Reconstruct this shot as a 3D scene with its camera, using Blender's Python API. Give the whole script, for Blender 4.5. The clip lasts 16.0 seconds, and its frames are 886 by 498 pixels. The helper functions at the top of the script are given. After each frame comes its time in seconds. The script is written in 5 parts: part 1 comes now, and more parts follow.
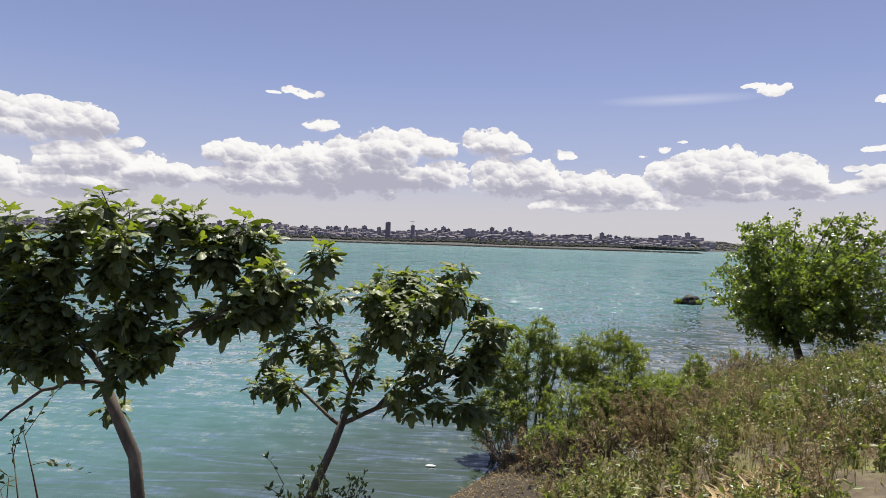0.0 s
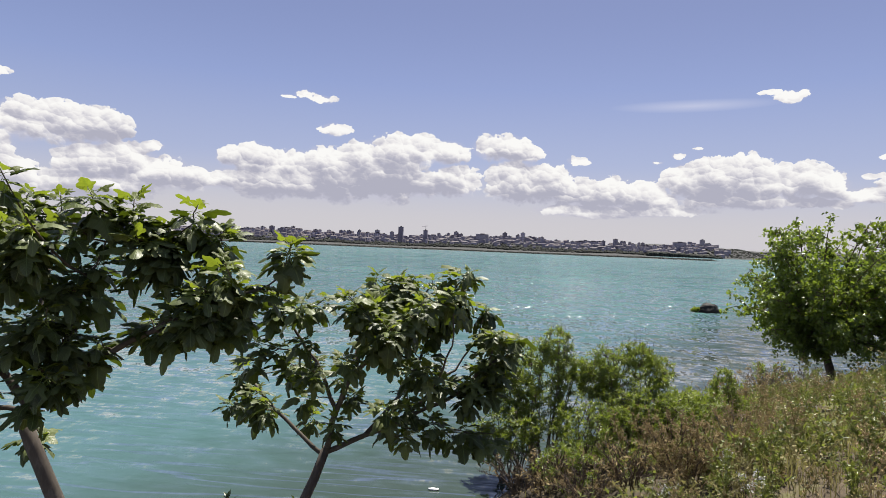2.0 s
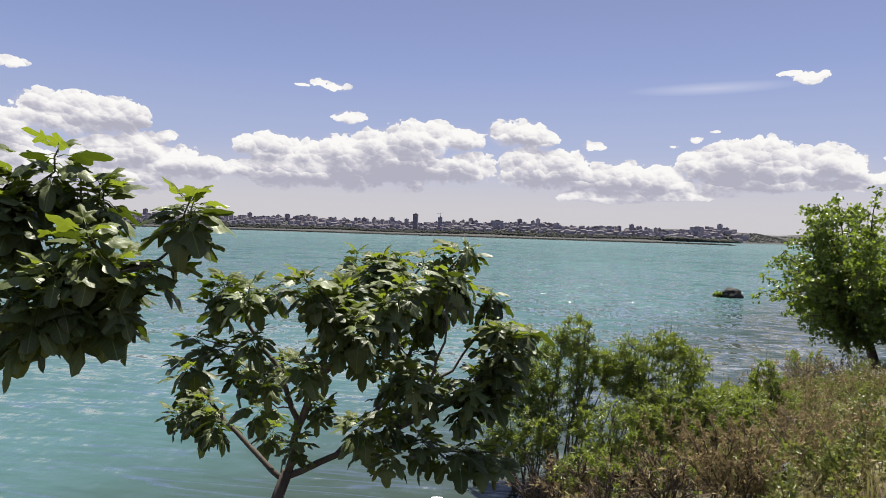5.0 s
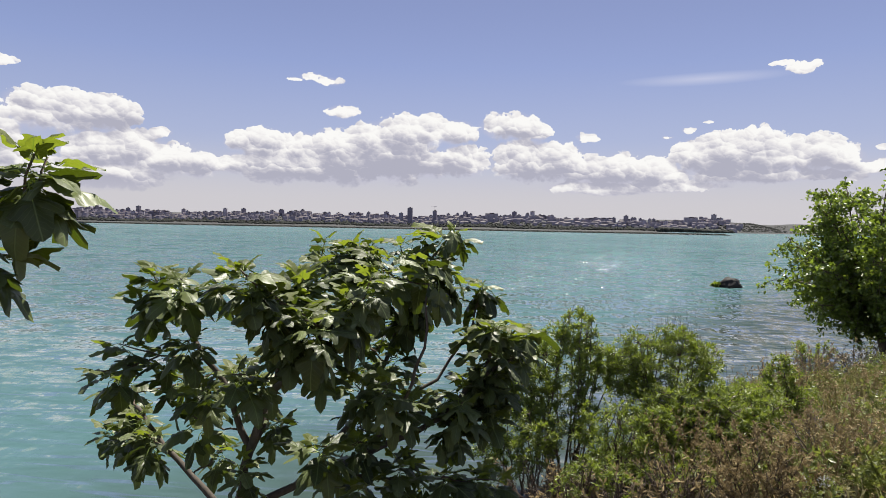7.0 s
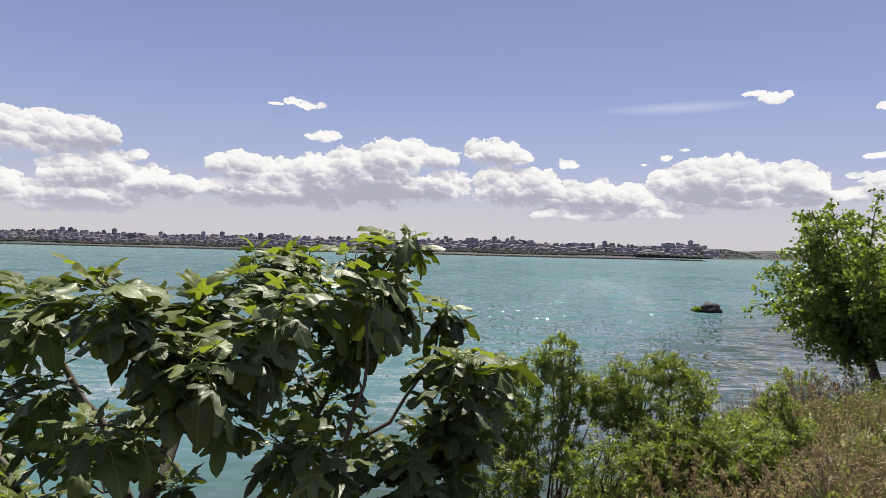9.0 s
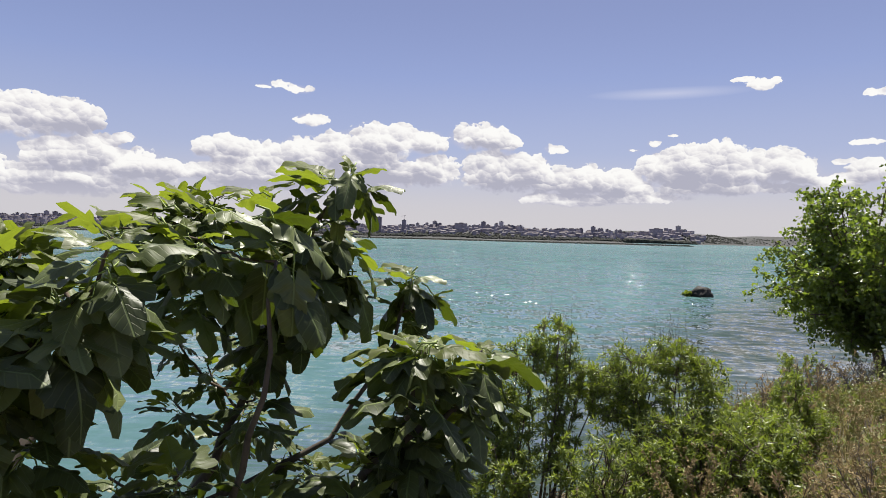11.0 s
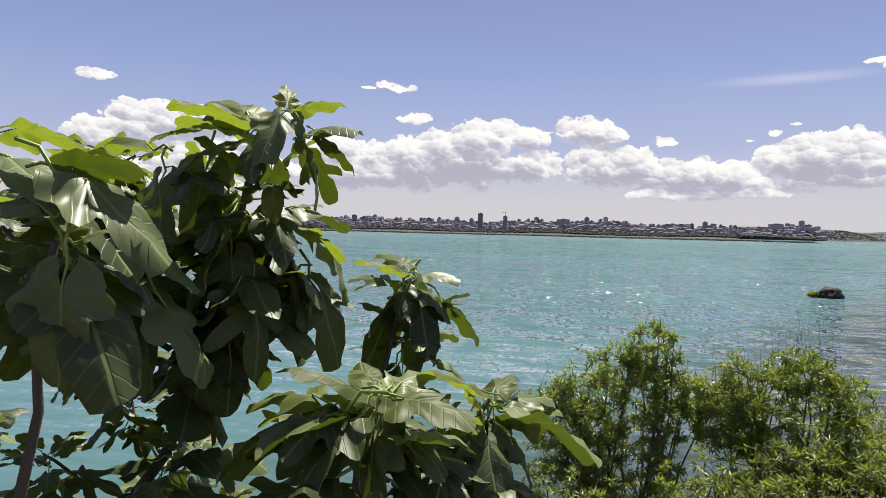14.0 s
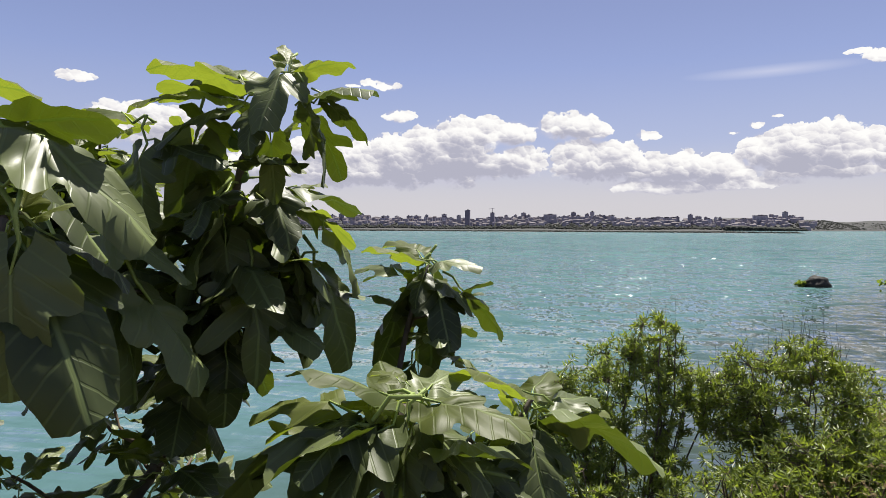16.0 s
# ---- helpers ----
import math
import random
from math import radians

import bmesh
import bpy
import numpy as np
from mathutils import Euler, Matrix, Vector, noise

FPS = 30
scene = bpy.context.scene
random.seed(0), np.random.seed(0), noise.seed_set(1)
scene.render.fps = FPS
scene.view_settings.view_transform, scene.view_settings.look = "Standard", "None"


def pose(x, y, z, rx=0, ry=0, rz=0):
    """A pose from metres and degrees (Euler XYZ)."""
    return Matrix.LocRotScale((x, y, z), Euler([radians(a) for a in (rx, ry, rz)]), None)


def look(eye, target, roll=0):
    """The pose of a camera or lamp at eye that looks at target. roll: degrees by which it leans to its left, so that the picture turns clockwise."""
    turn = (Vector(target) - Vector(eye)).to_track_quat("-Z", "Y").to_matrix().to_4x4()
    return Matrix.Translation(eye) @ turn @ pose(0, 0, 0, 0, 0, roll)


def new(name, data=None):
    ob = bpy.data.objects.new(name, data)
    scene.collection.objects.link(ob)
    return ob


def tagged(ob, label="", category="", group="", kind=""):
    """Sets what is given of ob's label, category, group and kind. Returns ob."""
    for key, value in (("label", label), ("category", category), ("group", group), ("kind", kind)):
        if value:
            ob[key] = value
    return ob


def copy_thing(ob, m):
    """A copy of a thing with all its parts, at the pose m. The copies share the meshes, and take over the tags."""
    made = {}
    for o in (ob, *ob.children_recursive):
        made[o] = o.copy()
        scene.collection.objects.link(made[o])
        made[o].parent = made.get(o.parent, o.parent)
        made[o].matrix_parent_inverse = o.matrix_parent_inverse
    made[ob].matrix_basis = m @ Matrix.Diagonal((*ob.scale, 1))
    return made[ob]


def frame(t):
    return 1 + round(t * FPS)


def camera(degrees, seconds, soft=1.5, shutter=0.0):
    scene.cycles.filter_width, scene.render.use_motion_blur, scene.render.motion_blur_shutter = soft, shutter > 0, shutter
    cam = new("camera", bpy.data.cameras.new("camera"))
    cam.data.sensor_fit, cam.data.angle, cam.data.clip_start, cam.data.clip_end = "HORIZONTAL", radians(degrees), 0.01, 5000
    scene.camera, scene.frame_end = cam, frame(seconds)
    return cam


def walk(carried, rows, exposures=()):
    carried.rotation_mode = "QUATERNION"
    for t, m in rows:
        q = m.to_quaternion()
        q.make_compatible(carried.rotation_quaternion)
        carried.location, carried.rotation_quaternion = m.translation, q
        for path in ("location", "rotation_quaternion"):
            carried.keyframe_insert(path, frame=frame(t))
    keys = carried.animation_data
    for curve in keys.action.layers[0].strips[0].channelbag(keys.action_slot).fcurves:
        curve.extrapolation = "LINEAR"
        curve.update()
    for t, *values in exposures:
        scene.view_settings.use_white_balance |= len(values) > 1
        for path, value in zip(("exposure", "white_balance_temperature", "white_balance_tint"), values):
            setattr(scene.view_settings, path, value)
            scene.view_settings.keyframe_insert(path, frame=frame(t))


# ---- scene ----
cam = camera(69.9, 16.0, soft=0.4)
PATH = [
    (0, (0.295, 0.91, 3.672), (0.15, 2.905, 3.651), 1.8),
    (0.5, (0.282, 1.162, 3.659), (0.155, 3.158, 3.636), 0.5),
    (1, (0.289, 1.376, 3.65), (0.156, 3.371, 3.61), 0.9),
    (1.5, (0.329, 1.597, 3.649), (0.156, 3.589, 3.624), 1.8),
    (2, (0.328, 1.781, 3.637), (0.143, 3.772, 3.63), 2.3),
    (2.5, (0.288, 1.975, 3.618), (0.097, 3.965, 3.621), 0.4),
    (3, (0.288, 2.155, 3.587), (0.098, 4.146, 3.553), 1.0),
    (3.5, (0.329, 2.352, 3.566), (0.123, 4.341, 3.518), 1.6),
    (6, (0.385, 3.343, 3.494), (0.149, 5.328, 3.442), 1.7),
    (6.5, (0.359, 3.524, 3.48), (0.155, 5.511, 3.385), 1.6),
    (7, (0.38, 3.703, 3.454), (0.166, 5.69, 3.384), 1.1),
    (7.5, (0.421, 3.898, 3.431), (0.185, 5.882, 3.355), 1.7),
    (8, (0.428, 4.074, 3.397), (0.224, 6.063, 3.363), 2.0),
    (8.5, (0.41, 4.246, 3.378), (0.252, 6.239, 3.336), 1.7),
    (9, (0.429, 4.44, 3.362), (0.275, 6.434, 3.371), 1.4),
    (9.5, (0.445, 4.662, 3.332), (0.272, 6.653, 3.253), 2.8),
    (10, (0.419, 4.878, 3.297), (0.318, 6.876, 3.266), 1.9),
    (12.5, (0.555, 5.948, 3.198), (0.328, 7.935, 3.149), 0.1),
    (13, (0.582, 6.073, 3.201), (0.269, 8.048, 3.17), 0.7),
    (13.5, (0.63, 6.117, 3.2), (0.26, 8.082, 3.174), 1.5),
    (14, (0.632, 6.125, 3.197), (0.199, 8.077, 3.14), 1.4),
    (14.5, (0.618, 6.183, 3.173), (0.173, 8.132, 3.119), 1.0),
    (15, (0.591, 6.215, 3.177), (0.153, 8.166, 3.129), 1.2),
    (15.5, (0.559, 6.27, 3.151), (0.172, 8.232, 3.103), -0.1),
    (16, (0.528, 6.272, 3.162), (0.133, 8.232, 3.097), 0.3),
]
walk(cam, [(t, look(eye, target, roll)) for t, eye, target, roll in PATH], exposures=[(0, 0.943), (10, 0.943), (13, 1.01), (16, 1.01)])

# ---- light ----
SUN_AZ, SUN_EL = 11.0, 64.0
sun_data = bpy.data.lights.new("sun", "SUN")
sun_data.energy, sun_data.angle, sun_data.color = 5.0, radians(0.53), (1.0, 0.95, 0.86)
sun = new("sun", sun_data)
sun_way = Vector((math.sin(radians(SUN_AZ)) * math.cos(radians(SUN_EL)), math.cos(radians(SUN_AZ)) * math.cos(radians(SUN_EL)), math.sin(radians(SUN_EL))))
sun.matrix_world = look(sun_way * 60, (0, 0, 0))


def nd(tree, kind, ins=None, **props):
    """A node with its settings; ins maps a socket to a value or to another node's output."""
    n = tree.nodes.new(kind)
    if "operation" in props:
        n.operation = props["operation"]
    if "use_clamp" in props:
        n.use_clamp = props["use_clamp"]
    if "interpolation_type" in props:
        n.interpolation_type = props["interpolation_type"]
    if "data_type" in props:
        n.data_type, n.blend_type = props["data_type"], props["blend_type"]
    if "vector_type" in props:
        n.vector_type = props["vector_type"]
    if "gradient_type" in props:
        n.gradient_type = props["gradient_type"]
    if "feature" in props:
        n.feature = props["feature"]
    if "uv_map" in props:
        n.uv_map = props["uv_map"]
    for k, v in (ins or {}).items():
        s = n.inputs[k]
        if isinstance(v, bpy.types.NodeSocket):
            tree.links.new(v, s)
        else:
            s.default_value = v
    return n


def mth(tree, op, a, b=0.0, c=0.0, clamp=False):
    return nd(tree, "ShaderNodeMath", {0: a, 1: b, 2: c}, operation=op, use_clamp=clamp).outputs[0]


def ramp(tree, fac, stops, interpolation="LINEAR"):
    n = nd(tree, "ShaderNodeValToRGB", {"Fac": fac})
    e = n.color_ramp.elements
    while len(e) < len(stops):
        e.new(0.5)
    n.color_ramp.interpolation = interpolation
    for k, (at, col) in zip(e, stops):
        k.position, k.color = at, (*col, 1)
    return n.outputs[0]


def mixc(tree, fac, a, b, blend="MIX"):
    n = nd(tree, "ShaderNodeMix", {"Factor": fac}, data_type="RGBA", blend_type=blend)
    for s, v in ((n.inputs[6], a), (n.inputs[7], b)):
        if isinstance(v, bpy.types.NodeSocket):
            tree.links.new(v, s)
        else:
            s.default_value = (*v, 1)
    return n.outputs[2]


def span(tree, v, lo, hi, to_lo=0.0, to_hi=1.0, smooth=True):
    return nd(tree, "ShaderNodeMapRange", {0: v, 1: lo, 2: hi, 3: to_lo, 4: to_hi}, interpolation_type="SMOOTHSTEP" if smooth else "LINEAR").outputs[0]


# cumulus: azimuth, elevation, half width, half height, in degrees
WEST_STACK = [
    (-36.6, 8.4, 2.5, 1.4), (-34.0, 8.4, 2.0, 1.27), (-39.0, 8.2, 2.0, 1.44), (-35.1, 5.5, 1.9, 1.44), (-32.5, 5.7, 2.7, 1.57), (-29.7, 5.2, 2.3, 1.26), (-27.2, 4.8, 1.8, 0.92), (-25.4, 4.8, 1.1, 0.51),
    (-34.4, 3.7, 4.5, 1.12), (-36.9, 3.0, 1.4, 0.59), (-40.0, 4.3, 2.0, 1.21), (-41.6, 6.5, 1.9, 1.56)]
MIDDLE_BANK = [
    (-24.2, 7.0, 1.0, 0.74), (-21.9, 6.9, 2.1, 1.13), (-19.1, 6.7, 1.9, 1.15), (-15.9, 6.9, 2.4, 1.36), (-12.9, 7.3, 2.3, 1.57), (-9.7, 8.1, 2.8, 1.57), (-7.8, 8.6, 2.0, 1.18), (-5.3, 8.4, 2.0, 0.89),
    (-24.4, 5.1, 1.0, 0.84), (-20.6, 5.1, 3.8, 1.44), (-15.1, 5.2, 4.1, 1.57), (-10.4, 5.8, 2.8, 1.89), (-7.3, 5.5, 1.6, 1.1), (-4.3, 6.0, 2.3, 1.3), (-0.5, 9.0, 2.4, 1.09),
    (2.3, 8.5, 1.1, 0.59)]
EAST_BANK = [
    (1.1, 6.1, 2.7, 1.8), (3.8, 5.9, 2.3, 1.6), (6.6, 5.0, 2.2, 1.29), (9.3, 5.1, 2.2, 1.28), (12.0, 4.8, 2.1, 1.27), (13.7, 4.6, 1.1, 0.78), (7.8, 3.7, 4.8, 0.6), (12.7, 3.8, 4.6, 0.49),
    (15.5, 6.3, 1.9, 1.33), (17.7, 6.4, 2.1, 1.69), (20.1, 6.5, 2.0, 1.66), (22.3, 6.0, 1.6, 1.45), (24.5, 6.3, 1.6, 1.34), (26.0, 5.8, 1.2, 1.06), (19.7, 4.8, 4.8, 0.75), (25.3, 4.5, 2.2, 0.4),
    (28.4, 5.1, 1.7, 0.52), (30.7, 5.7, 1.6, 0.84), (33.2, 6.0, 1.9, 1.14)]
SCRAPS = [
    (-18.2, 12.7, 1.1, 0.37), (-16.5, 12.4, 1.4, 0.42), (-19.6, 12.5, 0.7, 0.18), (-15.5, 10.0, 1.6, 0.57), (6.5, 8.0, 1.1, 0.44), (23.1, 12.9, 1.4, 0.52), (21.5, 13.3, 0.9, 0.18), (14.7, 8.5, 0.7, 0.28),
    (16.3, 9.1, 0.5, 0.12), (13.1, 7.9, 0.5, 0.19), (31.0, 11.5, 1.0, 0.32), (30.3, 7.9, 1.3, 0.29), (28.7, 6.5, 0.9, 0.21),
    (-30.1, 7.4, 0.9, 0.4), (-41.5, 11.6, 1.5, 0.45)]
# grey hearts of the clouds, with their depth of shade
CORES = [
    (-34.0, 2.8, 4.3, 0.87, 0.6), (-33.3, 7.8, 2.6, 0.51, 0.5), (-10.4, 5.2, 3.0, 1.5, 0.7), (-14.6, 4.5, 3.7, 1.19, 0.7),
    (-20.6, 4.2, 2.8, 0.87, 0.4), (-6.1, 5.3, 1.5, 0.8, 0.3), (19.0, 4.8, 4.2, 0.94, 0.55), (25.4, 4.7, 1.9, 0.8, 0.5),
    (2.8, 4.5, 3.0, 0.7, 0.45), (9.8, 3.9, 3.8, 0.59, 0.45), (0.2, 8.3, 2.0, 0.35, 0.4), (-28.5, 4.5, 2.1, 0.55, 0.4)]


def cloud_field():
    """Thickness of the cumulus at a place of the sky given in degrees."""
    g = bpy.data.node_groups.new("cloud_field", "ShaderNodeTree")
    g.interface.new_socket("Place", in_out="INPUT", socket_type="NodeSocketVector")
    g.interface.new_socket("Thick", in_out="OUTPUT", socket_type="NodeSocketFloat")
    g.interface.new_socket("Body", in_out="OUTPUT", socket_type="NodeSocketFloat")
    g.interface.new_socket("Shade", in_out="OUTPUT", socket_type="NodeSocketFloat")
    gi, go = g.nodes.new("NodeGroupInput"), g.nodes.new("NodeGroupOutput")
    place = gi.outputs[0]
    warp = nd(g, "ShaderNodeTexNoise", {"Vector": place, "Scale": 0.55, "Detail": 3.0, "Roughness": 0.6})
    off = nd(g, "ShaderNodeVectorMath", {0: warp.outputs["Color"], 1: (0.5, 0.5, 0.5)}, operation="SUBTRACT").outputs[0]
    off = nd(g, "ShaderNodeVectorMath", {0: off, 1: (1.2, 0.8, 0.0)}, operation="MULTIPLY").outputs[0]
    moved = nd(g, "ShaderNodeVectorMath", {0: place, 1: off}, operation="ADD").outputs[0]
    best = None
    for a, e, w, h in WEST_STACK + MIDDLE_BANK + EAST_BANK + SCRAPS:
        m = nd(g, "ShaderNodeMapping", {"Vector": moved, "Location": (a, e, 0), "Scale": (w * 1.62, h * 1.68, 1)}, vector_type="TEXTURE")
        s = nd(g, "ShaderNodeTexGradient", {"Vector": m.outputs[0]}, gradient_type="SPHERICAL").outputs["Fac"]
        if (a, e, w, h) in SCRAPS:
            s = mth(g, "MULTIPLY", s, 0.68)
        best = s if best is None else mth(g, "SMOOTH_MAX", best, s, 0.12)
    # round cauliflower lumps at two sizes: each is lit from above like a dome
    lumpy = nd(g, "ShaderNodeVectorMath", {0: moved, 1: (0.85, 1.1, 0.0)}, operation="MULTIPLY").outputs[0]
    fray = nd(g, "ShaderNodeTexNoise", {"Vector": place, "Scale": 2.4, "Detail": 5.0, "Roughness": 0.6}).outputs["Fac"]
    lumps = mth(g, "MULTIPLY", mth(g, "SUBTRACT", fray, 0.5), 0.38)
    billow = nd(g, "ShaderNodeTexNoise", {"Vector": moved, "Scale": 0.9, "Detail": 4.0, "Roughness": 0.55, "Distortion": 0.6}).outputs["Fac"]
    shade = mth(g, "MULTIPLY_ADD", mth(g, "SUBTRACT", fray, 0.5), 0.45, mth(g, "MULTIPLY", mth(g, "SUBTRACT", billow, 0.5), 1.0))
    for size, high, tone in ((0.42, 0.36, 0.20), (1.1, 0.28, 0.16), (2.8, 0.12, 0.07)):
        v = nd(g, "ShaderNodeTexVoronoi", {"Vector": lumpy, "Scale": size, "Smoothness": 0.22}, feature="SMOOTH_F1")
        v.voronoi_dimensions = "2D"
        lumps = mth(g, "ADD", lumps, mth(g, "MULTIPLY", mth(g, "SUBTRACT", 0.40, v.outputs["Distance"]), high))
        off = nd(g, "ShaderNodeVectorMath", {0: lumpy, 1: v.outputs["Position"]}, operation="SUBTRACT").outputs[0]
        up = nd(g, "ShaderNodeVectorMath", {0: off, 1: (0.35, 1.0, 0.0)}, operation="DOT_PRODUCT").outputs["Value"]
        shade = mth(g, "ADD", shade, mth(g, "MULTIPLY", up, tone * size * 2.0))
    inside = span(g, best, 0.10, 0.34)
    total = mth(g, "ADD", best, mth(g, "MULTIPLY", mth(g, "ADD", lumps, 0.03), inside))
    g.links.new(total, go.inputs[0])
    g.links.new(best, go.inputs[1])
    g.links.new(shade, go.inputs[2])
    return g


world = bpy.data.worlds.new("sky")
scene.world = world
world.use_nodes = True
w = world.node_tree
w.nodes.clear()
direction = nd(w, "ShaderNodeTexCoord").outputs["Generated"]
xyz = nd(w, "ShaderNodeSeparateXYZ", {0: direction}).outputs
azimuth = mth(w, "MULTIPLY", mth(w, "ARCTAN2", xyz[0], xyz[1]), 57.29578)
elevation = mth(w, "MULTIPLY", mth(w, "ARCSINE", xyz[2]), 57.29578)
place = nd(w, "ShaderNodeCombineXYZ", {0: azimuth, 1: elevation}).outputs[0]
nishita = nd(w, "ShaderNodeTexSky")
nishita.sky_type, nishita.sun_disc = "NISHITA", False
nishita.sun_elevation, nishita.sun_rotation = radians(SUN_EL), radians(SUN_AZ)
nishita.altitude, nishita.air_density, nishita.dust_density, nishita.ozone_density = 400, 1.0, 1.2, 2.0
sky = nishita.outputs[0]
SKY = 0.09
sky = nd(w, "ShaderNodeVectorMath", {0: sky, 1: (SKY * 1.25, SKY * 1.0, SKY * 0.95)}, operation="MULTIPLY").outputs[0]
# thin high veil, whiter towards the horizon
veil = span(w, elevation, 3.0, 50.0, 0.75, 0.45)
sky = mixc(w, veil, sky, ramp(w, span(w, elevation, 4.0, 24.0, 0.0, 1.0), [(0.0, (0.43, 0.49, 0.72)), (0.5, (0.29, 0.375, 0.69)), (1.0, (0.215, 0.28, 0.56))]))
cirrus = nd(w, "ShaderNodeMapping", {"Vector": place, "Location": (15.8, 12.5, 0), "Scale": (7.0, 0.55, 1)}, vector_type="TEXTURE").outputs[0]
cirrus = nd(w, "ShaderNodeTexGradient", {"Vector": cirrus}, gradient_type="SPHERICAL").outputs["Fac"]
sky = mixc(w, mth(w, "MULTIPLY", cirrus, 0.45), sky, (0.75, 0.75, 0.86))
field = cloud_field()
g1 = w.nodes.new("ShaderNodeGroup")
g1.node_tree = field
w.links.new(place, g1.inputs[0])
thick = g1.outputs[0]
g2 = w.nodes.new("ShaderNodeGroup")
g2.node_tree = field
w.links.new(nd(w, "ShaderNodeVectorMath", {0: place, 1: (0.18, 0.75, 0.0)}, operation="ADD").outputs[0], g2.inputs[0])
swell = mth(w, "SUBTRACT", g1.outputs[1], g2.outputs[1])
patch = nd(w, "ShaderNodeTexNoise", {"Vector": nd(w, "ShaderNodeVectorMath", {0: place, 1: (0.16, 0.30, 0.0)}, operation="MULTIPLY").outputs[0], "Scale": 1.0, "Detail": 3.0, "Roughness": 0.55}).outputs["Fac"]
lit = mth(w, "ADD", mth(w, "MULTIPLY_ADD", swell, 1.35, 0.74), mth(w, "MULTIPLY_ADD", mth(w, "SUBTRACT", thick, 0.3), -0.75, g1.outputs[2]))
lit = mth(w, "ADD", lit, mth(w, "MULTIPLY", mth(w, "SUBTRACT", patch, 0.5), 0.8))
# deep grey cores of the bank
for a, e, wide, high, dark in CORES:
    core = nd(w, "ShaderNodeMapping", {"Vector": place, "Location": (a, e, 0), "Scale": (wide * 1.3, high * 1.4, 1)}, vector_type="TEXTURE").outputs[0]
    core = nd(w, "ShaderNodeTexGradient", {"Vector": core}, gradient_type="SPHERICAL").outputs["Fac"]
    lit = mth(w, "MULTIPLY_ADD", core, -1.35 * dark, lit)
cloud = ramp(w, mth(w, "MULTIPLY", lit, 0.93), [(0.0, (0.44, 0.44, 0.53)), (0.3, (0.55, 0.54, 0.61)), (0.5, (0.69, 0.675, 0.72)), (0.75, (0.87, 0.85, 0.85)), (1.0, (0.96, 0.95, 0.93))])
# soft grey layer that joins the cloud bases to the horizon
low = mth(w, "MULTIPLY", span(w, elevation, 1.5, 8.0, 1.0, 0.0), 0.9)
sky = mixc(w, low, sky, (0.635, 0.61, 0.63))
# crisp tops, ragged soft bases
soft = mth(w, "MULTIPLY_ADD", mth(w, "MULTIPLY", swell, -1.0, clamp=True), 1.0, 0.32)
edge = nd(w, "ShaderNodeMapRange", {0: thick, 1: 0.27, 2: soft}, interpolation_type="SMOOTHSTEP").outputs[0]
cover = mth(w, "MULTIPLY", edge, span(w, elevation, 1.2, 4.2, 0.2, 1.0))
# grey bodies behind the lit lumps
body = mth(w, "MULTIPLY", span(w, g1.outputs[1], 0.24, 0.55), span(w, elevation, 1.5, 4.0, 0.3, 0.7))
sky = mixc(w, body, sky, (0.56, 0.55, 0.66))
picture = mixc(w, cover, sky, cloud)
nd(w, "ShaderNodeOutputWorld", {"Surface": nd(w, "ShaderNodeBackground", {"Color": picture, "Strength": 0.52}).outputs[0]})

# ---- materials ----


def material(name):
    m = bpy.data.materials.new(name)
    m.use_nodes = True
    t = m.node_tree
    t.nodes.clear()
    out = t.nodes.new("ShaderNodeOutputMaterial")
    return m, t, out


def simple(name, stops, scale, rough=0.85, bump=0.4, dist=0.02, detail=6.0, fine=6.0, coords="Object", stretch=(1, 1, 1), random_tint=0.0, spec=0.3):
    """A surface with colour by noise at two sizes and a bump."""
    m, t, out = material(name)
    co = nd(t, "ShaderNodeTexCoord").outputs[coords] if coords != "Position" else nd(t, "ShaderNodeNewGeometry").outputs["Position"]
    co = nd(t, "ShaderNodeMapping", {"Vector": co, "Scale": stretch}).outputs[0]
    n1 = nd(t, "ShaderNodeTexNoise", {"Vector": co, "Scale": scale, "Detail": detail, "Roughness": 0.6}).outputs["Fac"]
    n2 = nd(t, "ShaderNodeTexNoise", {"Vector": co, "Scale": scale * fine, "Detail": 4.0, "Roughness": 0.65}).outputs["Fac"]
    f = mth(t, "MULTIPLY_ADD", n1, 0.65, mth(t, "MULTIPLY", n2, 0.35))
    if random_tint:
        r = nd(t, "ShaderNodeObjectInfo").outputs["Random"]
        f = mth(t, "ADD", f, mth(t, "MULTIPLY", mth(t, "SUBTRACT", r, 0.5), random_tint))
    col = ramp(t, f, stops)
    b = nd(t, "ShaderNodeBump", {"Height": f, "Strength": bump, "Distance": dist}).outputs[0]
    p = nd(t, "ShaderNodeBsdfPrincipled", {"Base Color": col, "Roughness": rough, "Normal": b, "Specular IOR Level": spec})
    t.links.new(p.outputs[0], out.inputs[0])
    return m


